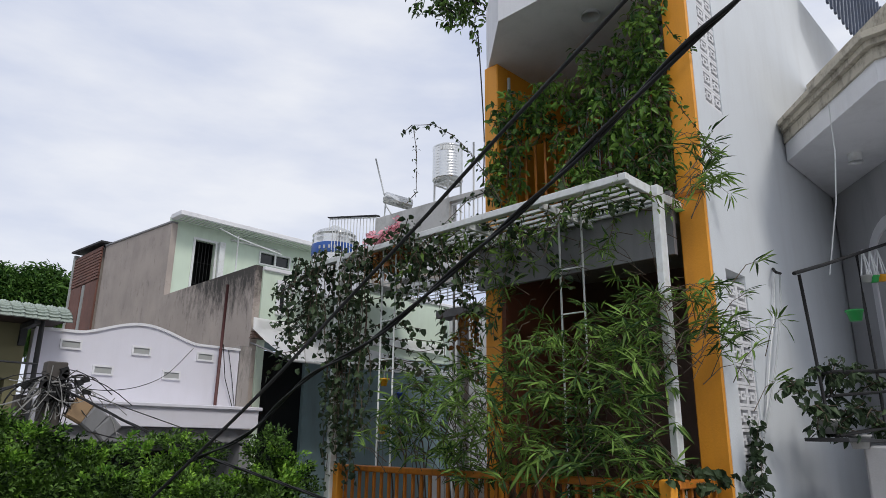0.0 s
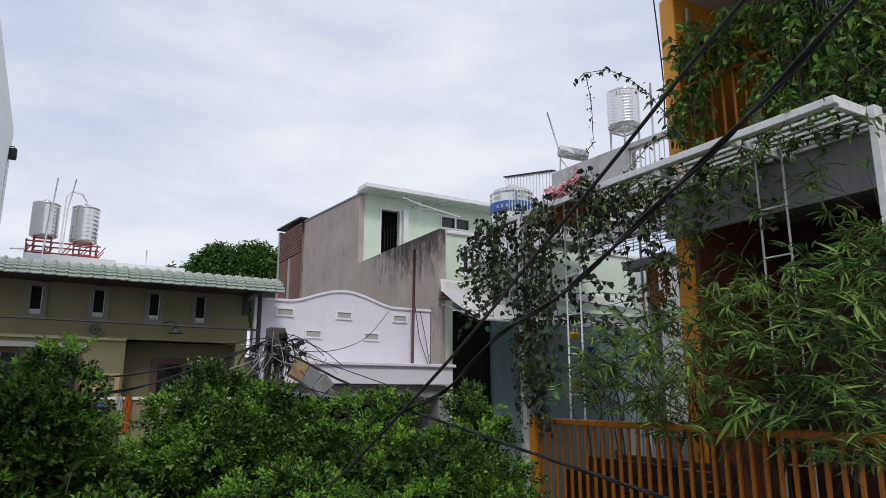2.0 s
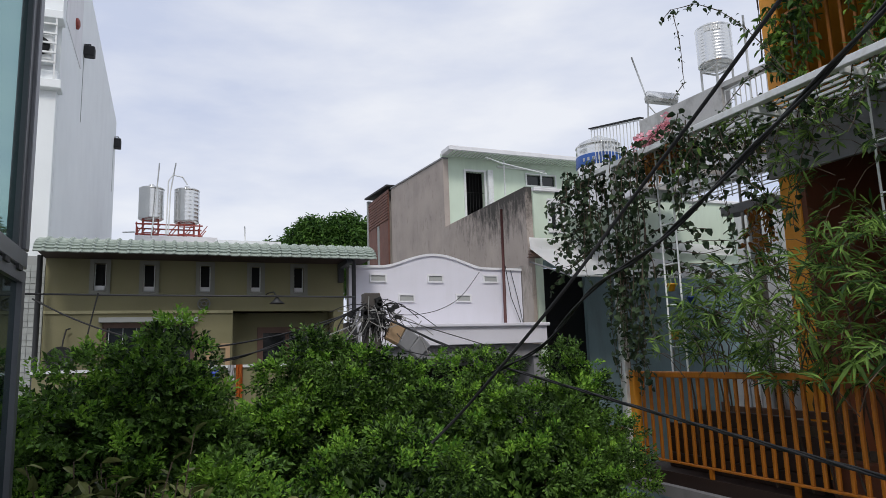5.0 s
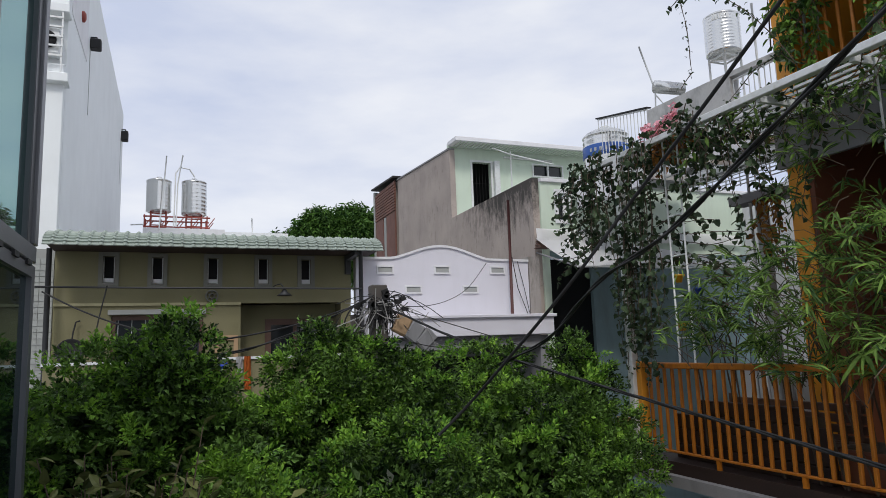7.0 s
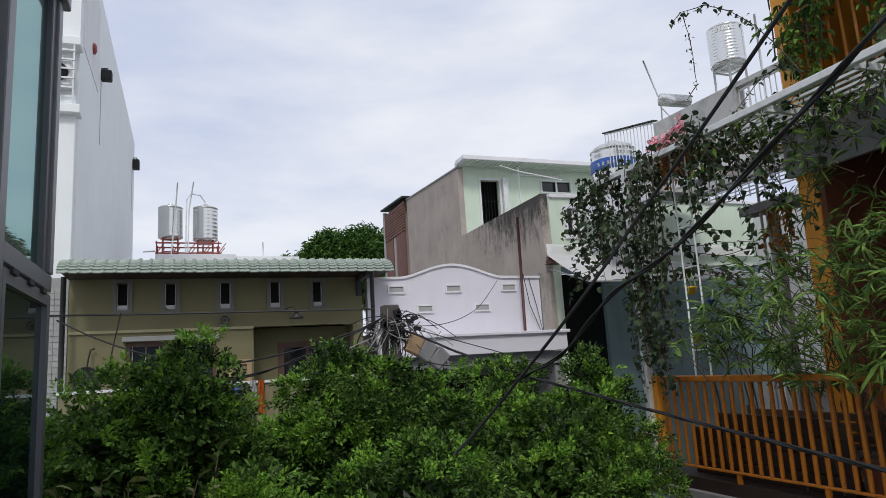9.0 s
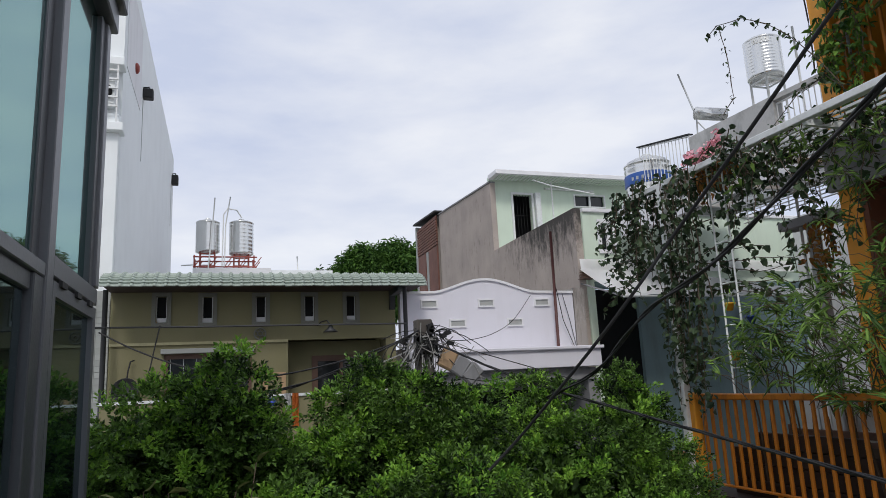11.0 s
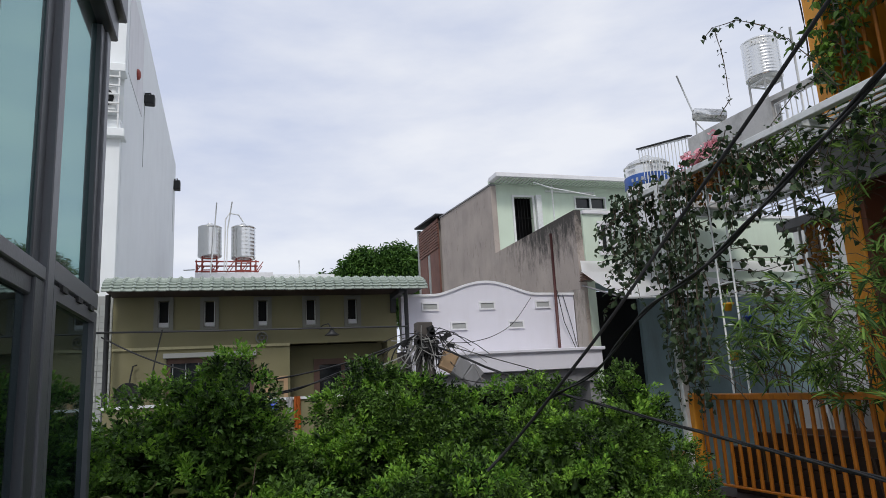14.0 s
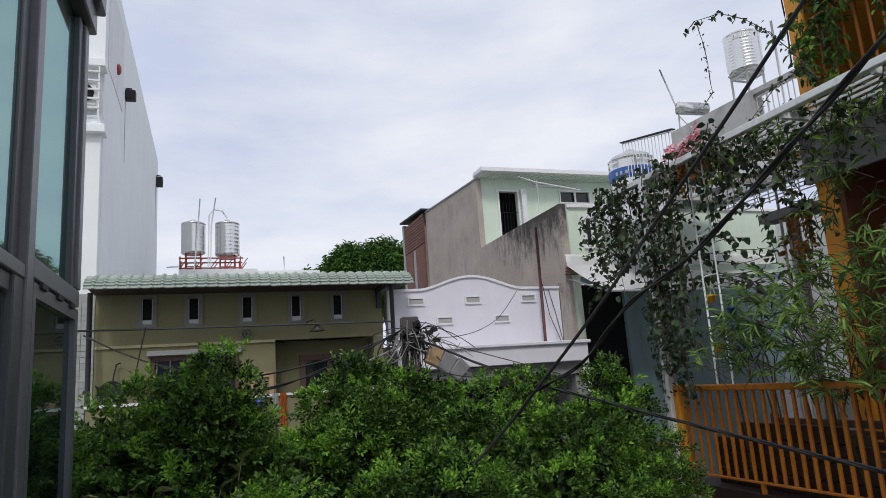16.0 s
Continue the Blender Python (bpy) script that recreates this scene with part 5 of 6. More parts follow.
def hedge_tree(x, y, ztop, rx, rz, n, seed, zcut=2.6):
    """A street tree whose crown is many small rounded clumps of leafy shoots, with dark gaps between them."""
    rng = np.random.default_rng(seed)
    tree = thing("tree", (x, y, 0), "dense green street tree with small glossy leaves", "tree", "street trees")
    zc = ztop - rz
    ptube("trunk", [(x, y, 0), (x + 0.06, y, 1.2), (x - 0.04, y + 0.05, 2.4), (x, y, zc + rz * 0.3)], 0.085, M_BARK, tree, r1=0.03)
    for k in range(7):
        a = 2 * math.pi * k / 7 + rng.random()
        ptube("limb", [(x, y, zc - 0.5 + 0.12 * k), (x + 0.28 * rx * math.cos(a), y + 0.28 * rx * math.sin(a), zc - 0.1 + 0.05 * k), (x + 0.5 * rx * math.cos(a), y + 0.5 * rx * math.sin(a), zc + 0.2 + 0.05 * k)],
              0.035, M_BARK, tree, n=6, r1=0.01)
    size = np.array((rx, rx, rz))
    m = n // 11
    d = rng.normal(size=(m, 3))
    d /= np.linalg.norm(d, axis=1, keepdims=True)
    bump = np.array([noise.noise(Vector(v * 2.2) + Vector((seed * 7.1, 0, 0))) for v in d])
    heart = np.array((x, y, zc)) + d * np.clip(0.86 + 0.28 * bump, 0.5, 1.0)[:, None] * size * (1 - 0.12 * rng.random(m))[:, None]
    fresh = rng.random(m) < 0.42
    P, W, Y = [], [], []
    for c, way, f in zip(heart, d, fresh):
        if c[2] < zcut:
            continue
        r = rng.uniform(0.08, 0.19)
        e = rng.normal(size=(14, 3)) + way * 0.8 + np.array((0, 0, 0.5))
        e /= np.linalg.norm(e, axis=1, keepdims=True)
        p, w = sprigs(rng, c + e * r * np.array((1.15, 1.15, 0.7)), e * np.array((1, 1, 0.8)) + rng.normal(size=e.shape) * 0.3, 20, 0.13)
        P.append(p)
        W.append(w)
        # Bright leaves sit on shoot tops: young growth plus painted top light.
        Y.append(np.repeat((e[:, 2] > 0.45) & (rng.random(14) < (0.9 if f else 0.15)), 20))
    P, W, Y = np.concatenate(P), np.concatenate(W), np.concatenate(Y)
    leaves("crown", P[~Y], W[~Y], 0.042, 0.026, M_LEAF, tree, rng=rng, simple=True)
    leaves("young_lit_foliage", P[Y], W[Y], 0.041, 0.025, M_LEAF_NEW_LIT, tree, "yellow-green young leaves, with top light painted into the shoot tops", rng=rng, simple=True)
    m = n * 4
    d = rng.normal(size=(m, 3))
    d /= np.linalg.norm(d, axis=1, keepdims=True)
    q = np.array((x, y, zc)) + d * (0.35 + 0.34 * rng.random(m))[:, None] * size
    leaves("inner_foliage", q, d + rng.normal(size=d.shape) * 0.7, 0.11, 0.06, M_LEAF, tree, rng=rng, simple=True)
    return tree


hedge_tree(-0.36, 5.55, 5.40, 0.70, 1.25, 1500, 3)
hedge_tree(0.06, 5.45, 5.49, 0.38, 1.2, 800, 13)
hedge_tree(1.32, 6.35, 5.46, 0.58, 1.3, 1200, 4)
hedge_tree(2.05, 6.25, 5.32, 0.74, 1.25, 1500, 5)
hedge_tree(0.76, 6.15, 4.96, 0.48, 1.1, 1000, 14)
hedge_tree(-0.98, 5.8, 5.16, 0.48, 1.1, 900, 15)
hedge_tree(3.22, 6.75, 5.36, 0.36, 1.2, 600, 8)
hedge_tree(3.95, 6.3, 5.34, 0.46, 1.3, 900, 6)
hedge_tree(3.70, 5.8, 4.86, 0.60, 1.2, 1000, 16)
hedge_tree(2.9, 5.7, 4.90, 0.72, 1.3, 1400, 7)
hedge_tree(1.5, 4.9, 4.72, 0.75, 1.1, 1500, 9)
hedge_tree(0.4, 4.6, 4.60, 0.60, 0.9, 1000, 10)
hedge_tree(3.40, 5.0, 4.15, 0.45, 1.0, 900, 11)


def shrub(seed, centre, spread, n, label):
    """A near shrub with broad pale leaves on thin shoots."""
    rng = np.random.default_rng(seed)
    t = thing("shrub", (centre[0], centre[1], 2.8), label, "shrub")
    P, W = [], []
    bm = bmesh.new()
    for k in range(n):
        tip = np.array(centre) + rng.normal(size=3) * np.array(spread)
        base = np.array((centre[0] + rng.normal() * 0.1, centre[1] + rng.normal() * 0.1, 2.9))
        mid = (tip + base) / 2 + np.array((0, 0, 0.15))
        tube(bm, [base, mid, tip], 0.008, 5, 0.003)
        for j in range(9):
            a = j * 2.4
            P.append(tip + (mid - tip) * 0.08 * j)
            W.append(np.array((math.cos(a), math.sin(a), 0.55 + 0.4 * rng.normal())))
    tagged(part("stem", bm, M_BARK, t), kind="stuff")
    leaves("foliage", P, W, 0.085, 0.040, M_OLIVE, t, rng=rng, droop=0.2)


shrub(21, (-0.22, 3.75, 4.50), (0.24, 0.2, 0.15), 62, "shrub with broad olive leaves below the window wall")
shrub(22, (0.35, 3.7, 4.30), (0.20, 0.2, 0.12), 34, "shrub with broad olive leaves beside the street tree")


def hanging(name, seed, strands, size, width, material, label, sway=0.06, gap=0.045, base=(4.9, 6, 7.3)):
    """Climber: thin stems that hang or creep along given lines, leaves on both sides."""
    rng = np.random.default_rng(seed)
    t = thing(name, base, label, "climbing plant")
    P, W = [], []
    bm = bmesh.new()
    for a, b in strands:
        a, b = np.array(a, float), np.array(b, float)
        L = np.linalg.norm(b - a)
        n = max(3, int(L / gap))
        off = rng.normal(size=3) * sway
        pts = []
        for k in range(n + 1):
            u = k / n
            p = a + (b - a) * u + off * math.sin(math.pi * u) + rng.normal(size=3) * sway * 0.15
            pts.append(p)
            for j in range(2):
                P.append(p + rng.normal(size=3) * 0.02)
                W.append(np.array((rng.normal(), rng.normal(), -0.55 + 0.5 * rng.normal())))
        tube(bm, pts[::max(1, len(pts) // 8)] if len(pts) > 8 else pts, 0.006, 4, 0.003)
    tagged(part("stem", bm, M_BARK, t), kind="stuff")
    leaves("foliage", P, W, size, width, material, t, rng=rng, droop=0.3)
    return t


rng = np.random.default_rng(31)
st = []
for k in range(48):                                   # thick curtain at the far end of the pergola
    y = rng.uniform(5.0, 7.25)
    x = 4.72 + rng.normal() * 0.12
    top = 7.38 + rng.normal() * 0.06
    ln = abs(rng.normal()) * 0.45 + (0.6 if 5.6 < y < 6.8 else 0.2)
    st.append(((x, y, top), (x + rng.normal() * 0.12, y + rng.normal() * 0.15, top - ln)))
for k in range(24):                                    # long strands round the far post
    y = rng.uniform(5.7, 6.5)
    st.append(((4.66 + rng.normal() * 0.05, y, 6.5 + rng.uniform(-0.4, 0.6)), (4.64 + rng.normal() * 0.06, y + rng.normal() * 0.1, rng.uniform(4.75, 5.8))))
for k in range(16):                                    # shoots that reach out past the end
    z = rng.uniform(6.3, 7.35)
    st.append(((4.75, 6.8, z), (4.65 + rng.normal() * 0.1, 7.35 + rng.uniform(0, 0.35), z - rng.uniform(-0.05, 0.5))))
for k in range(20):                                    # thinner growth along the middle of the pergola
    y = rng.uniform(4.0, 5.7)
    x = 4.85 + rng.uniform(-0.1, 0.6)
    st.append(((x, y, 7.36), (x + rng.normal() * 0.15, y + rng.normal() * 0.3, 7.3 - abs(rng.normal()) * 0.5)))
for k in range(14):                                    # strands deeper under the pergola
    y = rng.uniform(5.0, 5.8)
    x = rng.uniform(5.0, 6.0)
    st.append(((x, y, 7.3), (x + rng.normal() * 0.1, y + rng.normal() * 0.15, 7.2 - abs(rng.normal()) * 0.5)))
for k in range(8):                                    # trailing shoots
    z = rng.uniform(5.9, 6.9)
    st.append(((4.85, 5.9, z), (5.0 + rng.normal() * 0.15, 4.9 + rng.normal() * 0.3, z - rng.uniform(-0.05, 0.25))))
for k in range(38):                                    # along the beam
    y = rng.uniform(2.7, 6.8)
    st.append(((4.85 + rng.uniform(0, 0.7), y, 7.37), (4.85 + rng.uniform(0, 0.7), y + rng.uniform(-0.6, 0.6), 7.36 + rng.uniform(-0.15, 0.06))))
hanging("vine", 32, st, 0.074, 0.055, M_VINE, "dark green vine hanging in curtains from the pergola", gap=0.085)
st = []
for k in range(52):                                   # fresh trailing shoots over and under the slats
    y = rng.uniform(2.7, 5.6)
    x = rng.uniform(4.72, 5.6)
    st.append(((x, y, 7.37), (x + rng.normal() * 0.15, y + rng.normal() * 0.35, 7.34 - abs(rng.normal()) * 0.28)))
hanging("vine", 35, st, 0.075, 0.028, M_BAMBOO, "fresh green shoots trailing through the pergola slats", base=(5.0, 4.2, 7.3), gap=0.07)
st = []
for k in range(16):
    y = rng.uniform(5.3, 6.0)
    st.append(((4.95, y, 7.38), (4.9 + rng.normal() * 0.1, y + rng.normal() * 0.2, 7.15 + rng.normal() * 0.1)))
for k in range(6):
    y = rng.uniform(4.98, 5.6)
    st.append(((6.0 + rng.normal() * 0.05, y, 6.7), (6.0 + rng.normal() * 0.05, y + rng.normal() * 0.1, rng.uniform(5.8, 6.5))))
hanging("vine", 33, st, 0.08, 0.05, M_RUSTLEAF, "vine with rusty yellowing leaves on the pergola", base=(4.9, 5.6, 7.3))
st = [((4.85, 5.72, 7.42), (4.85 + rng.normal() * 0.06, 5.72 + rng.normal() * 0.16, 7.52 + rng.normal() * 0.05)) for k in range(20)]
hanging("bougainvillea", 34, st, 0.055, 0.05, M_PINK, "pink bougainvillea blossom on the pergola", sway=0.02, gap=0.03, base=(4.85, 5.7, 7.4))

# climber over the upper balcony
rng = np.random.default_rng(41)
st = []
for k in range(270):
    y = 2.62 + 1.95 * rng.random() ** 1.75
    ztop = np.interp(y, [2.6, 3.0, 3.5, 4.0, 4.4, 4.7], [9.70, 9.55, 9.12, 8.95, 9.15, 8.5])
    zlow = np.interp(y, [2.6, 3.5, 3.8, 4.35, 4.6], [7.6, 7.6, 8.5, 8.5, 7.7])
    z = rng.uniform(zlow, ztop)
    x = 5.62 + rng.normal() * 0.10 - 0.12 * (9.5 - z) * 0.3
    st.append(((x, y, z), (x - 0.05 + rng.normal() * 0.06, y + rng.normal() * 0.12, max(7.45, z - rng.uniform(0.15, 0.5) * (1.0 if y < 3.6 else 0.35)))))
for k in range(13):
    y = rng.uniform(4.3, 4.75)
    st.append(((5.58, y, 8.5 - rng.uniform(0, 0.5)), (5.52, y + rng.normal() * 0.05, 7.6 + rng.uniform(0, 0.4))))
up = hanging("climber", 42, st, 0.088, 0.038, M_VINE_UP, "bright green climber covering the upper balcony", base=(5.6, 3.6, 7.5), gap=0.042)
bm = bmesh.new()
for k in range(70):                                   # dry aerial roots hanging behind the leaves
    y = rng.uniform(2.62, 3.6)
    z = rng.uniform(8.2, 9.0) - 0.25 * (y - 2.6)
    tube(bm, [(5.66, y, z), (5.67 + rng.normal() * 0.02, y + rng.normal() * 0.02, z - rng.uniform(0.3, 0.8))], 0.007, 4, 0.003)
tagged(part("aerial_root", bm, M_GREYTRIM, up, "dry grey hanging roots"), kind="stuff")
st = [(a, b) for a, b in (((5.395, 2.400, 9.009), (5.674, 2.280, 8.754)), ((5.212, 2.320, 8.199), (5.686, 2.280, 7.944)), ((5.686, 2.280, 7.944), (6.028, 2.260, 7.796)))]
hanging("climber", 43, st, 0.05, 0.03, M_VINE_UP, "thin climber shoots creeping over the white wall", base=(5.8, 2.3, 8), sway=0.02)
st = [((5.761, 2.200, 4.820), (6.128, 2.250, 5.434)), ((5.420, 2.150, 4.830), (6.036, 2.200, 5.159)), ((5.957, 2.200, 4.897), (6.271, 2.250, 5.204)), ((5.102, 2.300, 4.921), (5.718, 2.300, 4.964)), ((4.750, 2.381, 4.967), (5.606, 2.300, 4.946)), ((4.750, 2.519, 4.884), (5.113, 2.350, 4.899))]
hanging("climber", 44, st, 0.075, 0.055, M_VINE, "dusty climber at the foot of the white wall", base=(5.8, 2.25, 4.9), gap=0.03)

# arching shoot beside the water tank
arch_pts = [(5.111, 4.165, 7.580), (5.081, 4.356, 7.941), (5.035, 4.560, 8.256), (4.985, 4.760, 8.488), (4.899, 4.989, 8.663), (4.739, 5.142, 8.649), (4.670, 5.204, 8.560)]
hang_pts = [(4.750, 5.132, 8.633), (4.771, 5.112, 8.400), (4.784, 5.100, 8.087), (4.787, 5.097, 7.842), (4.699, 5.178, 7.687)]
low_pts = [(5.111, 4.165, 7.580), (5.112, 4.320, 7.760), (5.111, 4.625, 7.728), (5.004, 4.885, 7.478), (4.840, 5.046, 7.292)]
st = list(zip(arch_pts, arch_pts[1:])) + list(zip(low_pts, low_pts[1:]))
hanging("climber", 45, st, 0.055, 0.032, M_VINE, "arching climber shoot against the sky", sway=0.004, gap=0.06, base=(5.3, 4.5, 8))
hanging("climber", 46, list(zip(hang_pts, hang_pts[1:])), 0.038, 0.02, M_VINE, "thin hanging climber tendril", sway=0.003, gap=0.07, base=(4.8, 5.2, 8))


def bamboo(seed, fans, label, base, size=0.2):
    """Bamboo: thin canes and fans of narrow drooping leaves."""
    rng = np.random.default_rng(seed)
    t = thing("bamboo", base, label, "bamboo")
    P, W, U = [], [], []
    bm = bmesh.new()
    for c, out in fans:
        c = np.array(c, float)
        out = np.array(out, float)
        out /= np.linalg.norm(out)
        side = np.cross(out, (0, 0, 1.0))
        side /= np.linalg.norm(side) + 1e-9
        tube(bm, [c - out * 0.25 - np.array((0, 0, 0.1)), c - out * 0.1, c], 0.004, 4, 0.002)
        n = rng.integers(6, 11)
        roll = rng.uniform(-0.9, 0.9)
        side = side * math.cos(roll) + np.array((0, 0, 1.0)) * math.sin(roll)
        for k in range(n):
            a = (k / (n - 1) - 0.5) * rng.uniform(2.2, 3.4)
            P.append(c + rng.normal(size=3) * 0.012)
            W.append(out * math.cos(a) + side * math.sin(a) + np.array((0, 0, rng.normal() * 0.12 - 0.10)))
            U.append(np.array((0, 0, 1.0)) + out * 0.7 + rng.normal(size=3) * 0.25)
    tagged(part("twig", bm, M_BARK, t), kind="stuff")
    leaves("foliage", P, W, size, size * 0.11, M_BAMBOO, t, rng=rng, droop=0.16, ups=np.array(U))
    return t


rng = np.random.default_rng(51)
fans = []
for k in range(600):
    y = 2.45 + 2.9 * rng.random() ** 1.5
    ztop = np.interp(y, [2.4, 3.0, 3.8, 4.6, 5.5, 6.0], [6.45, 6.25, 6.05, 5.98, 5.80, 5.65])
    zlow = np.interp(y, [2.4, 4.2, 5.0, 6.0], [4.78, 4.85, 5.08, 5.25])
    z = zlow + (ztop - zlow) * rng.random() ** 1.1
    x = 4.95 - 0.35 * rng.random() * (1.2 - abs(z - 5.3)) + rng.normal() * 0.18
    fans.append(((x, y, z), (-0.7 + rng.normal() * 0.5, rng.normal() * 0.7, 0.05 + rng.normal() * 0.4)))
bamboo(52, fans, "dense feathery bamboo filling the balcony", (5.1, 3.8, 4.42), 0.155)
fans = []
for k in range(70):
    y = rng.uniform(2.6, 4.8)
    fans.append(((5.3 + rng.normal() * 0.2, y, rng.uniform(6.1, 7.2)), (-0.6 + rng.normal() * 0.5, rng.normal() * 0.8, 0.1 + rng.normal() * 0.4)))
for k in range(40):                                   # shoots reaching past the orange column
    p = Vector((5.288, 2.150, 6.184)) + Vector((rng.normal() * 0.22, rng.normal() * 0.12, rng.normal() * 0.2))
    fans.append((p, (0.5 + rng.normal() * 0.4, -0.5 + rng.normal() * 0.3, 0.15 + rng.normal() * 0.3)))
for k in range(26):
    p = Vector((5.365, 2.150, 7.502)) + Vector((rng.normal() * 0.18, rng.normal() * 0.1, rng.normal() * 0.16))
    fans.append((p, (0.5 + rng.normal() * 0.4, -0.4 + rng.normal() * 0.3, 0.1 + rng.normal() * 0.4)))
for k in range(40):
    fans.append(((5.55 + rng.normal() * 0.06, rng.uniform(2.6, 3.7), 7.55 + abs(rng.normal()) * 0.16), (-0.7 + rng.normal() * 0.4, rng.normal() * 0.7, 0.2 + rng.normal() * 0.3)))
bamboo(53, fans, "bamboo shoots reaching past the orange column", (5.3, 2.6, 4.42), 0.15)
fans = [(((4.620, 3.479, 5.073)), (-0.75, 0.1, -0.75)), (((4.620, 3.146, 5.145)), (-0.75, -0.1, -0.7)), (((4.620, 2.768, 5.562)), (-0.8, -0.1, -0.5)), (((4.620, 3.834, 5.317)), (-0.7, 0.3, -0.5))]
bamboo(54, fans, "large fan-shaped bamboo leaves drooping over the railing", (4.7, 3.8, 4.42), 0.26)
canes = thing("bamboo_canes", (5.2, 3.6, 4.42), "bare thin bamboo canes behind the railing", "bamboo")
for k in range(34):
    y = rng.uniform(2.6, 5.6)
    x = rng.uniform(4.95, 5.4)
    bm = bmesh.new()
    tube(bm, [(x, y, 3.97), (x - 0.05, y + rng.normal() * 0.08, 4.7), (x - 0.10 + rng.normal() * 0.05, y + rng.normal() * 0.1, 5.2), (x - 0.2 + rng.normal() * 0.06, y + rng.normal() * 0.12, 5.5)], 0.011, 5, 0.004)
    part("cane", bm, M_BARK, canes)
pl = []
for c in ((5.934, 1.720, 5.463), (5.706, 1.750, 5.624), (6.548, 1.650, 5.439), (7.158, 1.550, 5.701), (6.532, 1.700, 5.671), (6.359, 1.720, 5.801), (6.869, 1.600, 5.471), (6.980, 1.620, 5.842), (7.136, 1.550, 5.359), (6.239, 1.700, 5.364)):
    for k in range(6):
        pl.append((Vector(c) + Vector((rng.normal() * 0.03, rng.normal() * 0.03, 0.05)), Vector(c) + Vector((rng.normal() * 0.1, rng.normal() * 0.1, rng.normal() * 0.08))))
hanging("potted_plant", 61, pl, 0.085, 0.042, M_VINE, "leafy potted plants on the neighbour's rack", sway=0.02, base=(6.2, 1.7, 5.5))


# far mango tree and treetop over the roof
def far_tree(x, y, ztop, rx, rz, n, seed, leaf, label, trunk=True):
    rng = np.random.default_rng(seed)
    t = thing("tree", (x, y, 0), label, "tree")
    ptube("trunk", [(x, y, 0), (x + 0.2, y, ztop * 0.4), (x, y, ztop - rz)], rx * 0.09, M_BARK, t, r1=rx * 0.04)
    d = rng.normal(size=(n, 3))
    d /= np.linalg.norm(d, axis=1, keepdims=True)
    bump = np.array([noise.noise(Vector(v * 2.6) + Vector((seed, 0, 0))) for v in d])
    c = np.array((x, y, ztop - rz)) + d * np.clip(0.9 + 0.3 * bump, 0.5, 1.15)[:, None] * np.array((rx, rx, rz))
    P, W = sprigs(rng, c, d * 0.8 + np.array((0, 0, 0.3)) + rng.normal(size=d.shape) * 0.3, 10, leaf * 2.0)
    W[:, 2] -= 0.7
    leaves("crown", P, W, leaf, leaf * 0.3, M_LEAF_FAR, t, rng=rng)


far_tree(8.05, 40, 13.2, 1.25, 1.7, 1000, 71, 0.34, "far mango tree with a rounded dark green crown")
far_tree(10.2, 40.5, 13.55, 1.65, 1.9, 1300, 72, 0.34, "far mango tree with a rounded dark green crown")
far_tree(6.4, 42, 12.1, 0.9, 1.2, 400, 73, 0.34, "far treetop low behind the tiled roof")
st = []
for k in range(60):
    p = Vector((6.570, 6.139, 11.631)) + Vector((rng.normal() * 0.28, rng.normal() * 0.28, 0.22 + rng.normal() * 0.14))
    st.append((p, p + Vector((rng.normal() * 0.15, rng.normal() * 0.15, -0.22))))
hanging("climber", 74, st, 0.10, 0.045, M_LEAF, "dark leafy branch hanging from the roof edge", base=(6.5, 6.0, 11.5))

# ---- pole, wires ----
pole = thing("utility_pole", (2.5, 8.7, 0), "square concrete utility pole wrapped in tangled cables", "utility pole")
PX = Vector((2.461, 8.545, 6.029))
bm = bmesh.new()
bbox(bm, (PX.x - 0.105, PX.y - 0.09, 0), (PX.x + 0.105, PX.y + 0.09, PX.z), 0.012)
part("shaft", bm, M_CONC, pole)
bm = bmesh.new()
bbox(bm, (PX.x - 0.36, PX.y - 0.05, 0), (PX.x - 0.24, PX.y + 0.05, PX.z - 0.38), 0.01)
part("second_shaft", bm, M_CONC, pole)
for k in range(3):
    bm = bmesh.new()
    bbox(bm, (-0.10, -0.06, -0.13), (0.10, 0.06, 0.13), 0.02)
    bm.transform(Matrix.Translation(PX + Vector((0.28 + 0.16 * k, -0.12, -0.52 - 0.10 * k))) @ Matrix.Rotation(radians(28 + 9 * k), 4, 'Y'))
    part("junction_box", bm, (M_TAN, M_GREYPAINT, M_GREYPAINT)[k], pole, "weathered cable junction box")
rng = np.random.default_rng(81)
bm = bmesh.new()
bm2 = bmesh.new()
for k in range(96):
    a = PX + Vector((rng.normal() * 0.10, -0.12 + rng.normal() * 0.06, -0.25 + rng.normal() * 0.06))
    b = PX + Vector((rng.normal() * 0.33 + 0.08, -0.14 + rng.normal() * 0.08, -0.45 + rng.normal() * 0.18))
    mid = (a + b) / 2 + Vector((rng.normal() * 0.10, rng.normal() * 0.05, rng.normal() * 0.14))
    pts = []
    for j in range(7):
        u = j / 6
        pts.append(a * (1 - u) ** 2 + mid * 2 * u * (1 - u) + b * u * u)
    tube(bm if k % 2 else bm2, pts, 0.0055 if k % 5 else 0.010, 5)
tagged(part("cable_tangle", bm, M_BLACK, pole), kind="stuff")
tagged(part("cable_tangle", bm2, mat("grey_wire", (0.30, 0.295, 0.285), 0.6), pole), kind="stuff")
for k in range(14):
    bm = bmesh.new()
    box(bm, (-0.03, -0.03, -0.04), (0.03, 0.03, 0.04), Matrix.Translation(PX + Vector((rng.normal() * 0.25 - 0.05, -0.15, -0.28 + rng.normal() * 0.08))) @ Matrix.Rotation(rng.random() * 2, 4, 'Y'))
    part("cable_clamp", bm, M_BLACK, pole)


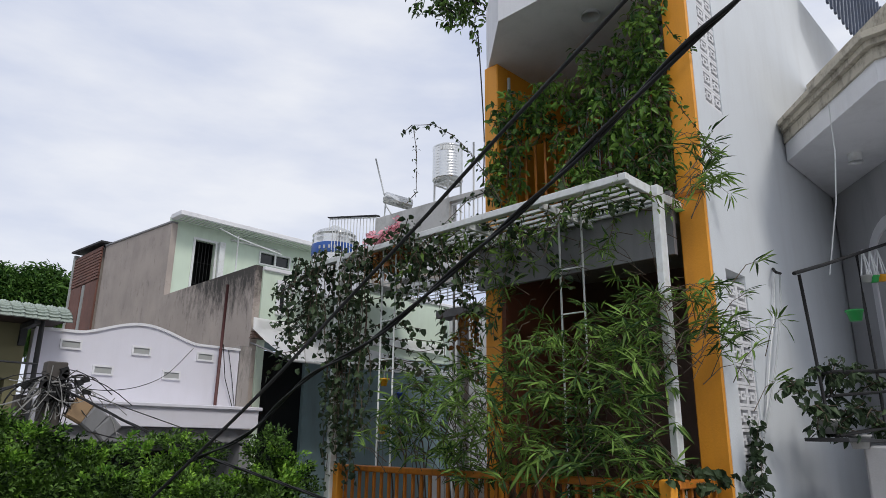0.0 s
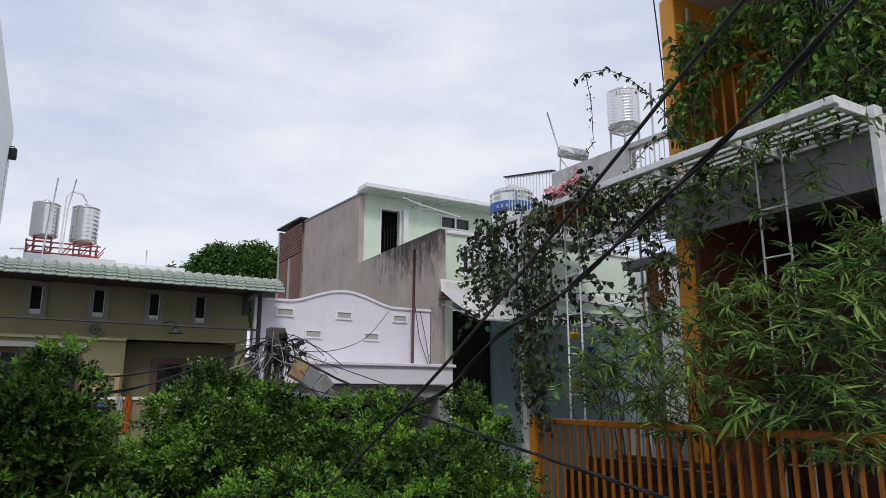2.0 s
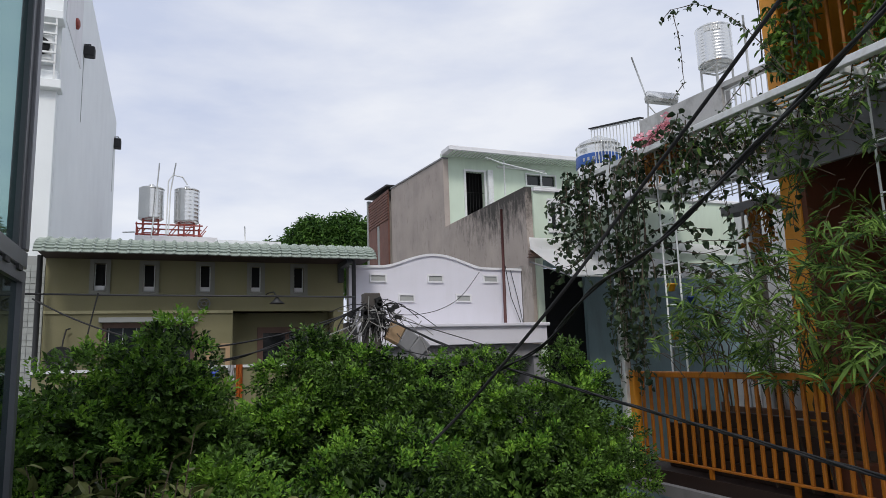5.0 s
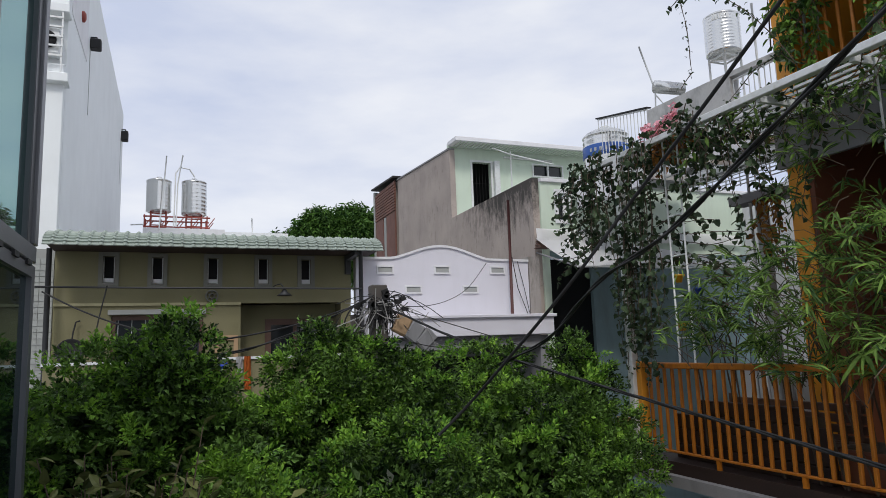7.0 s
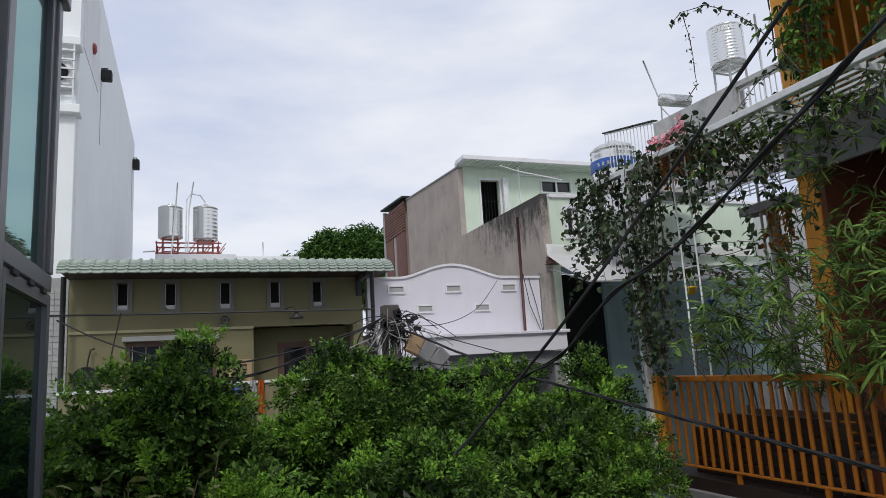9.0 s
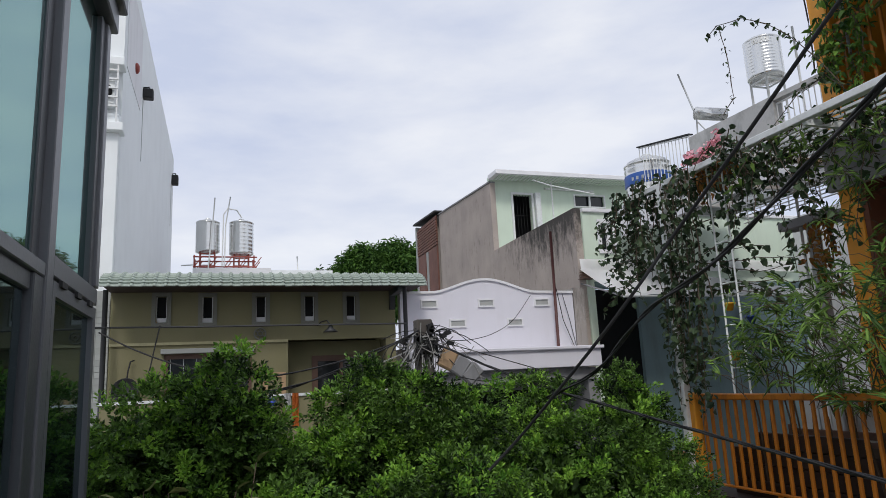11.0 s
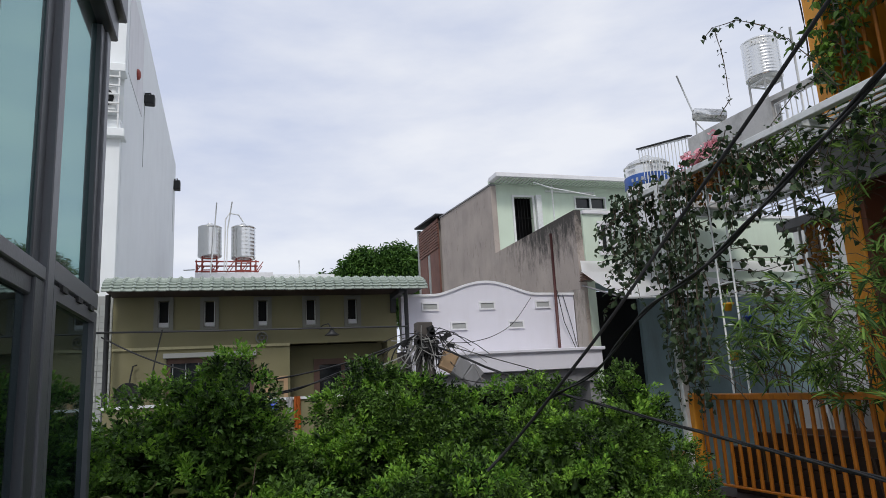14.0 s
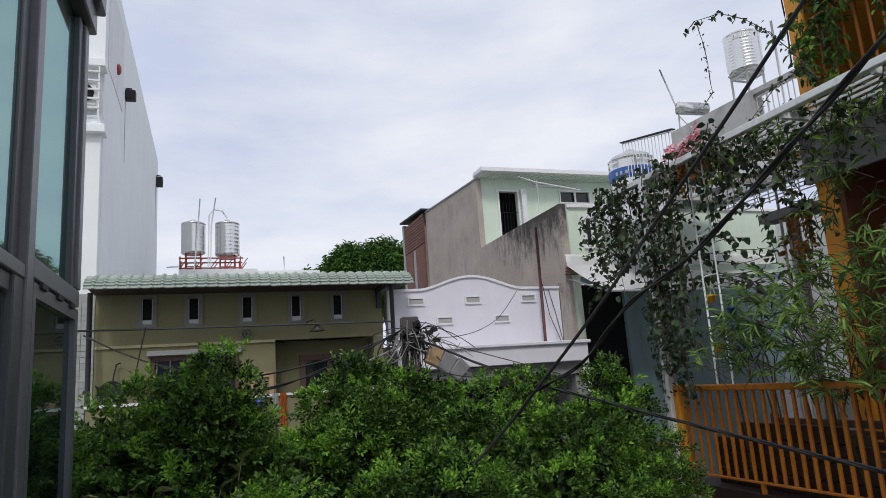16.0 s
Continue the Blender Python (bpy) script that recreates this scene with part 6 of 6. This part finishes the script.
def smooth_line(pts, per=10):
    pts = [Vector(p) for p in pts]
    out = []
    for i in range(len(pts) - 1):
        p0, p1, p2, p3 = pts[max(i - 1, 0)], pts[i], pts[i + 1], pts[min(i + 2, len(pts) - 1)]
        for k in range(per):
            u = k / per
            out.append(0.5 * ((2 * p1) + (p2 - p0) * u + (2 * p0 - 5 * p1 + 4 * p2 - p3) * u * u + (3 * p1 - p0 - 3 * p2 + p3) * u ** 3))
    return out + [pts[-1]]


def cable(pts, r, label, twist=0, per=10, n=8):
    line = smooth_line(pts, per)
    t = thing("power_cable", line[0], label, "cable", "overhead cables")
    if twist:
        for s in range(twist):
            bm = bmesh.new()
            out = []
            run = 0.0
            for i, p in enumerate(line):
                if i:
                    run += (p - line[i - 1]).length
                d = (line[min(i + 1, len(line) - 1)] - line[max(i - 1, 0)]).normalized()
                u = d.cross(Vector((0, 0, 1))).normalized()
                w = d.cross(u)
                a = run * 5.0 + s * 2 * math.pi / twist
                out.append(p + (u * math.cos(a) + w * math.sin(a)) * r * 0.62)
            tube(bm, out, r * 0.62, n)
            part("strand", bm, M_BLACK, t, smooth=True)
    else:
        bm = bmesh.new()
        tube(bm, line, r, n)
        part("strand", bm, M_BLACK, t, smooth=True)
    return t


cable([(2.387, 0.803, 7.301), (2.501, 1.247, 7.158), (2.545, 1.978, 6.794), (2.491, 2.592, 6.374), (2.407, 3.175, 5.955), (2.273, 3.414, 5.670), (2.134, 3.709, 5.368), (1.925, 4.342, 4.851), (1.718, 4.515, 4.598)], 0.0105, "black overhead cable running down past the houses")
cable([(2.112, 0.279, 6.840), (2.316, 0.704, 6.789), (2.466, 1.011, 6.764), (2.691, 1.738, 6.525), (2.908, 2.588, 6.271), (3.014, 3.585, 5.888), (3.162, 4.595, 5.675), (3.239, 5.511, 5.271), (3.187, 6.111, 5.087), (3.084, 6.718, 4.923)], 0.0155, "thick twisted black overhead cable", twist=2, per=26)
cable([(2.429, 8.458, 5.767), (2.656, 8.180, 5.632), (2.962, 7.432, 5.347), (3.313, 6.617, 5.073), (3.452, 5.974, 4.941), (3.525, 5.222, 4.817), (3.534, 4.344, 4.697), (3.446, 3.483, 4.615), (3.343, 2.861, 4.569), (3.211, 2.386, 4.550), (3.003, 1.798, 4.544)], 0.0125, "bundle of black cables from the pole past the railing", twist=3, per=26)
cable([(2.354, 8.383, 5.884), (2.143, 8.233, 5.779), (1.467, 7.771, 5.497), (0.760, 7.270, 5.263), (0.281, 6.906, 5.189), (-0.225, 6.310, 5.130)], 0.013, "black cable bundle from the pole into the treetops", twist=2, per=20)
cable([(2.265, 8.408, 5.803), (1.404, 7.783, 5.540), (0.763, 7.270, 5.398), (0.283, 6.906, 5.331)], 0.009, "thin black cable from the pole into the treetops")
cable([(-1.757, 10.979, 6.171), (-1.311, 10.838, 5.925), (-0.829, 10.684, 5.711), (-0.336, 10.509, 5.546)], 0.012, "sagging black cable on the low house front")
cable([(-0.946, 11.176, 6.274), (-1.028, 11.169, 5.846), (-1.115, 11.161, 5.343)], 0.010, "thin cable hanging down the low house front")
cable([(2.667, 8.483, 5.758), (3.254, 9.023, 5.780), (3.893, 9.635, 5.909), (4.506, 10.245, 6.166), (5.084, 10.750, 6.634)], 0.005, "thin sagging cable from the pole to the parapet")
cable([(2.804, 8.438, 5.691), (3.347, 8.238, 5.496), (3.870, 8.006, 5.302), (4.246, 7.813, 5.154)], 0.006, "thin black cable from the pole across the ledge")
cable([(2.853, 8.422, 5.281), (3.085, 8.019, 5.201), (3.256, 7.517, 5.234), (3.321, 6.827, 5.119)], 0.006, "thin grey loop of cable near the pole")
cable([(5.707, 5.010, 10.212), (5.734, 4.980, 9.502), (5.754, 4.956, 8.734), (5.743, 4.969, 8.147)], 0.008, "thin cable hanging beside the orange column")
ptube("wire_end", [(3.120, 6.922, 5.224), (3.164, 6.570, 4.745)], 0.006, M_STEEL_G, pole, n=5)
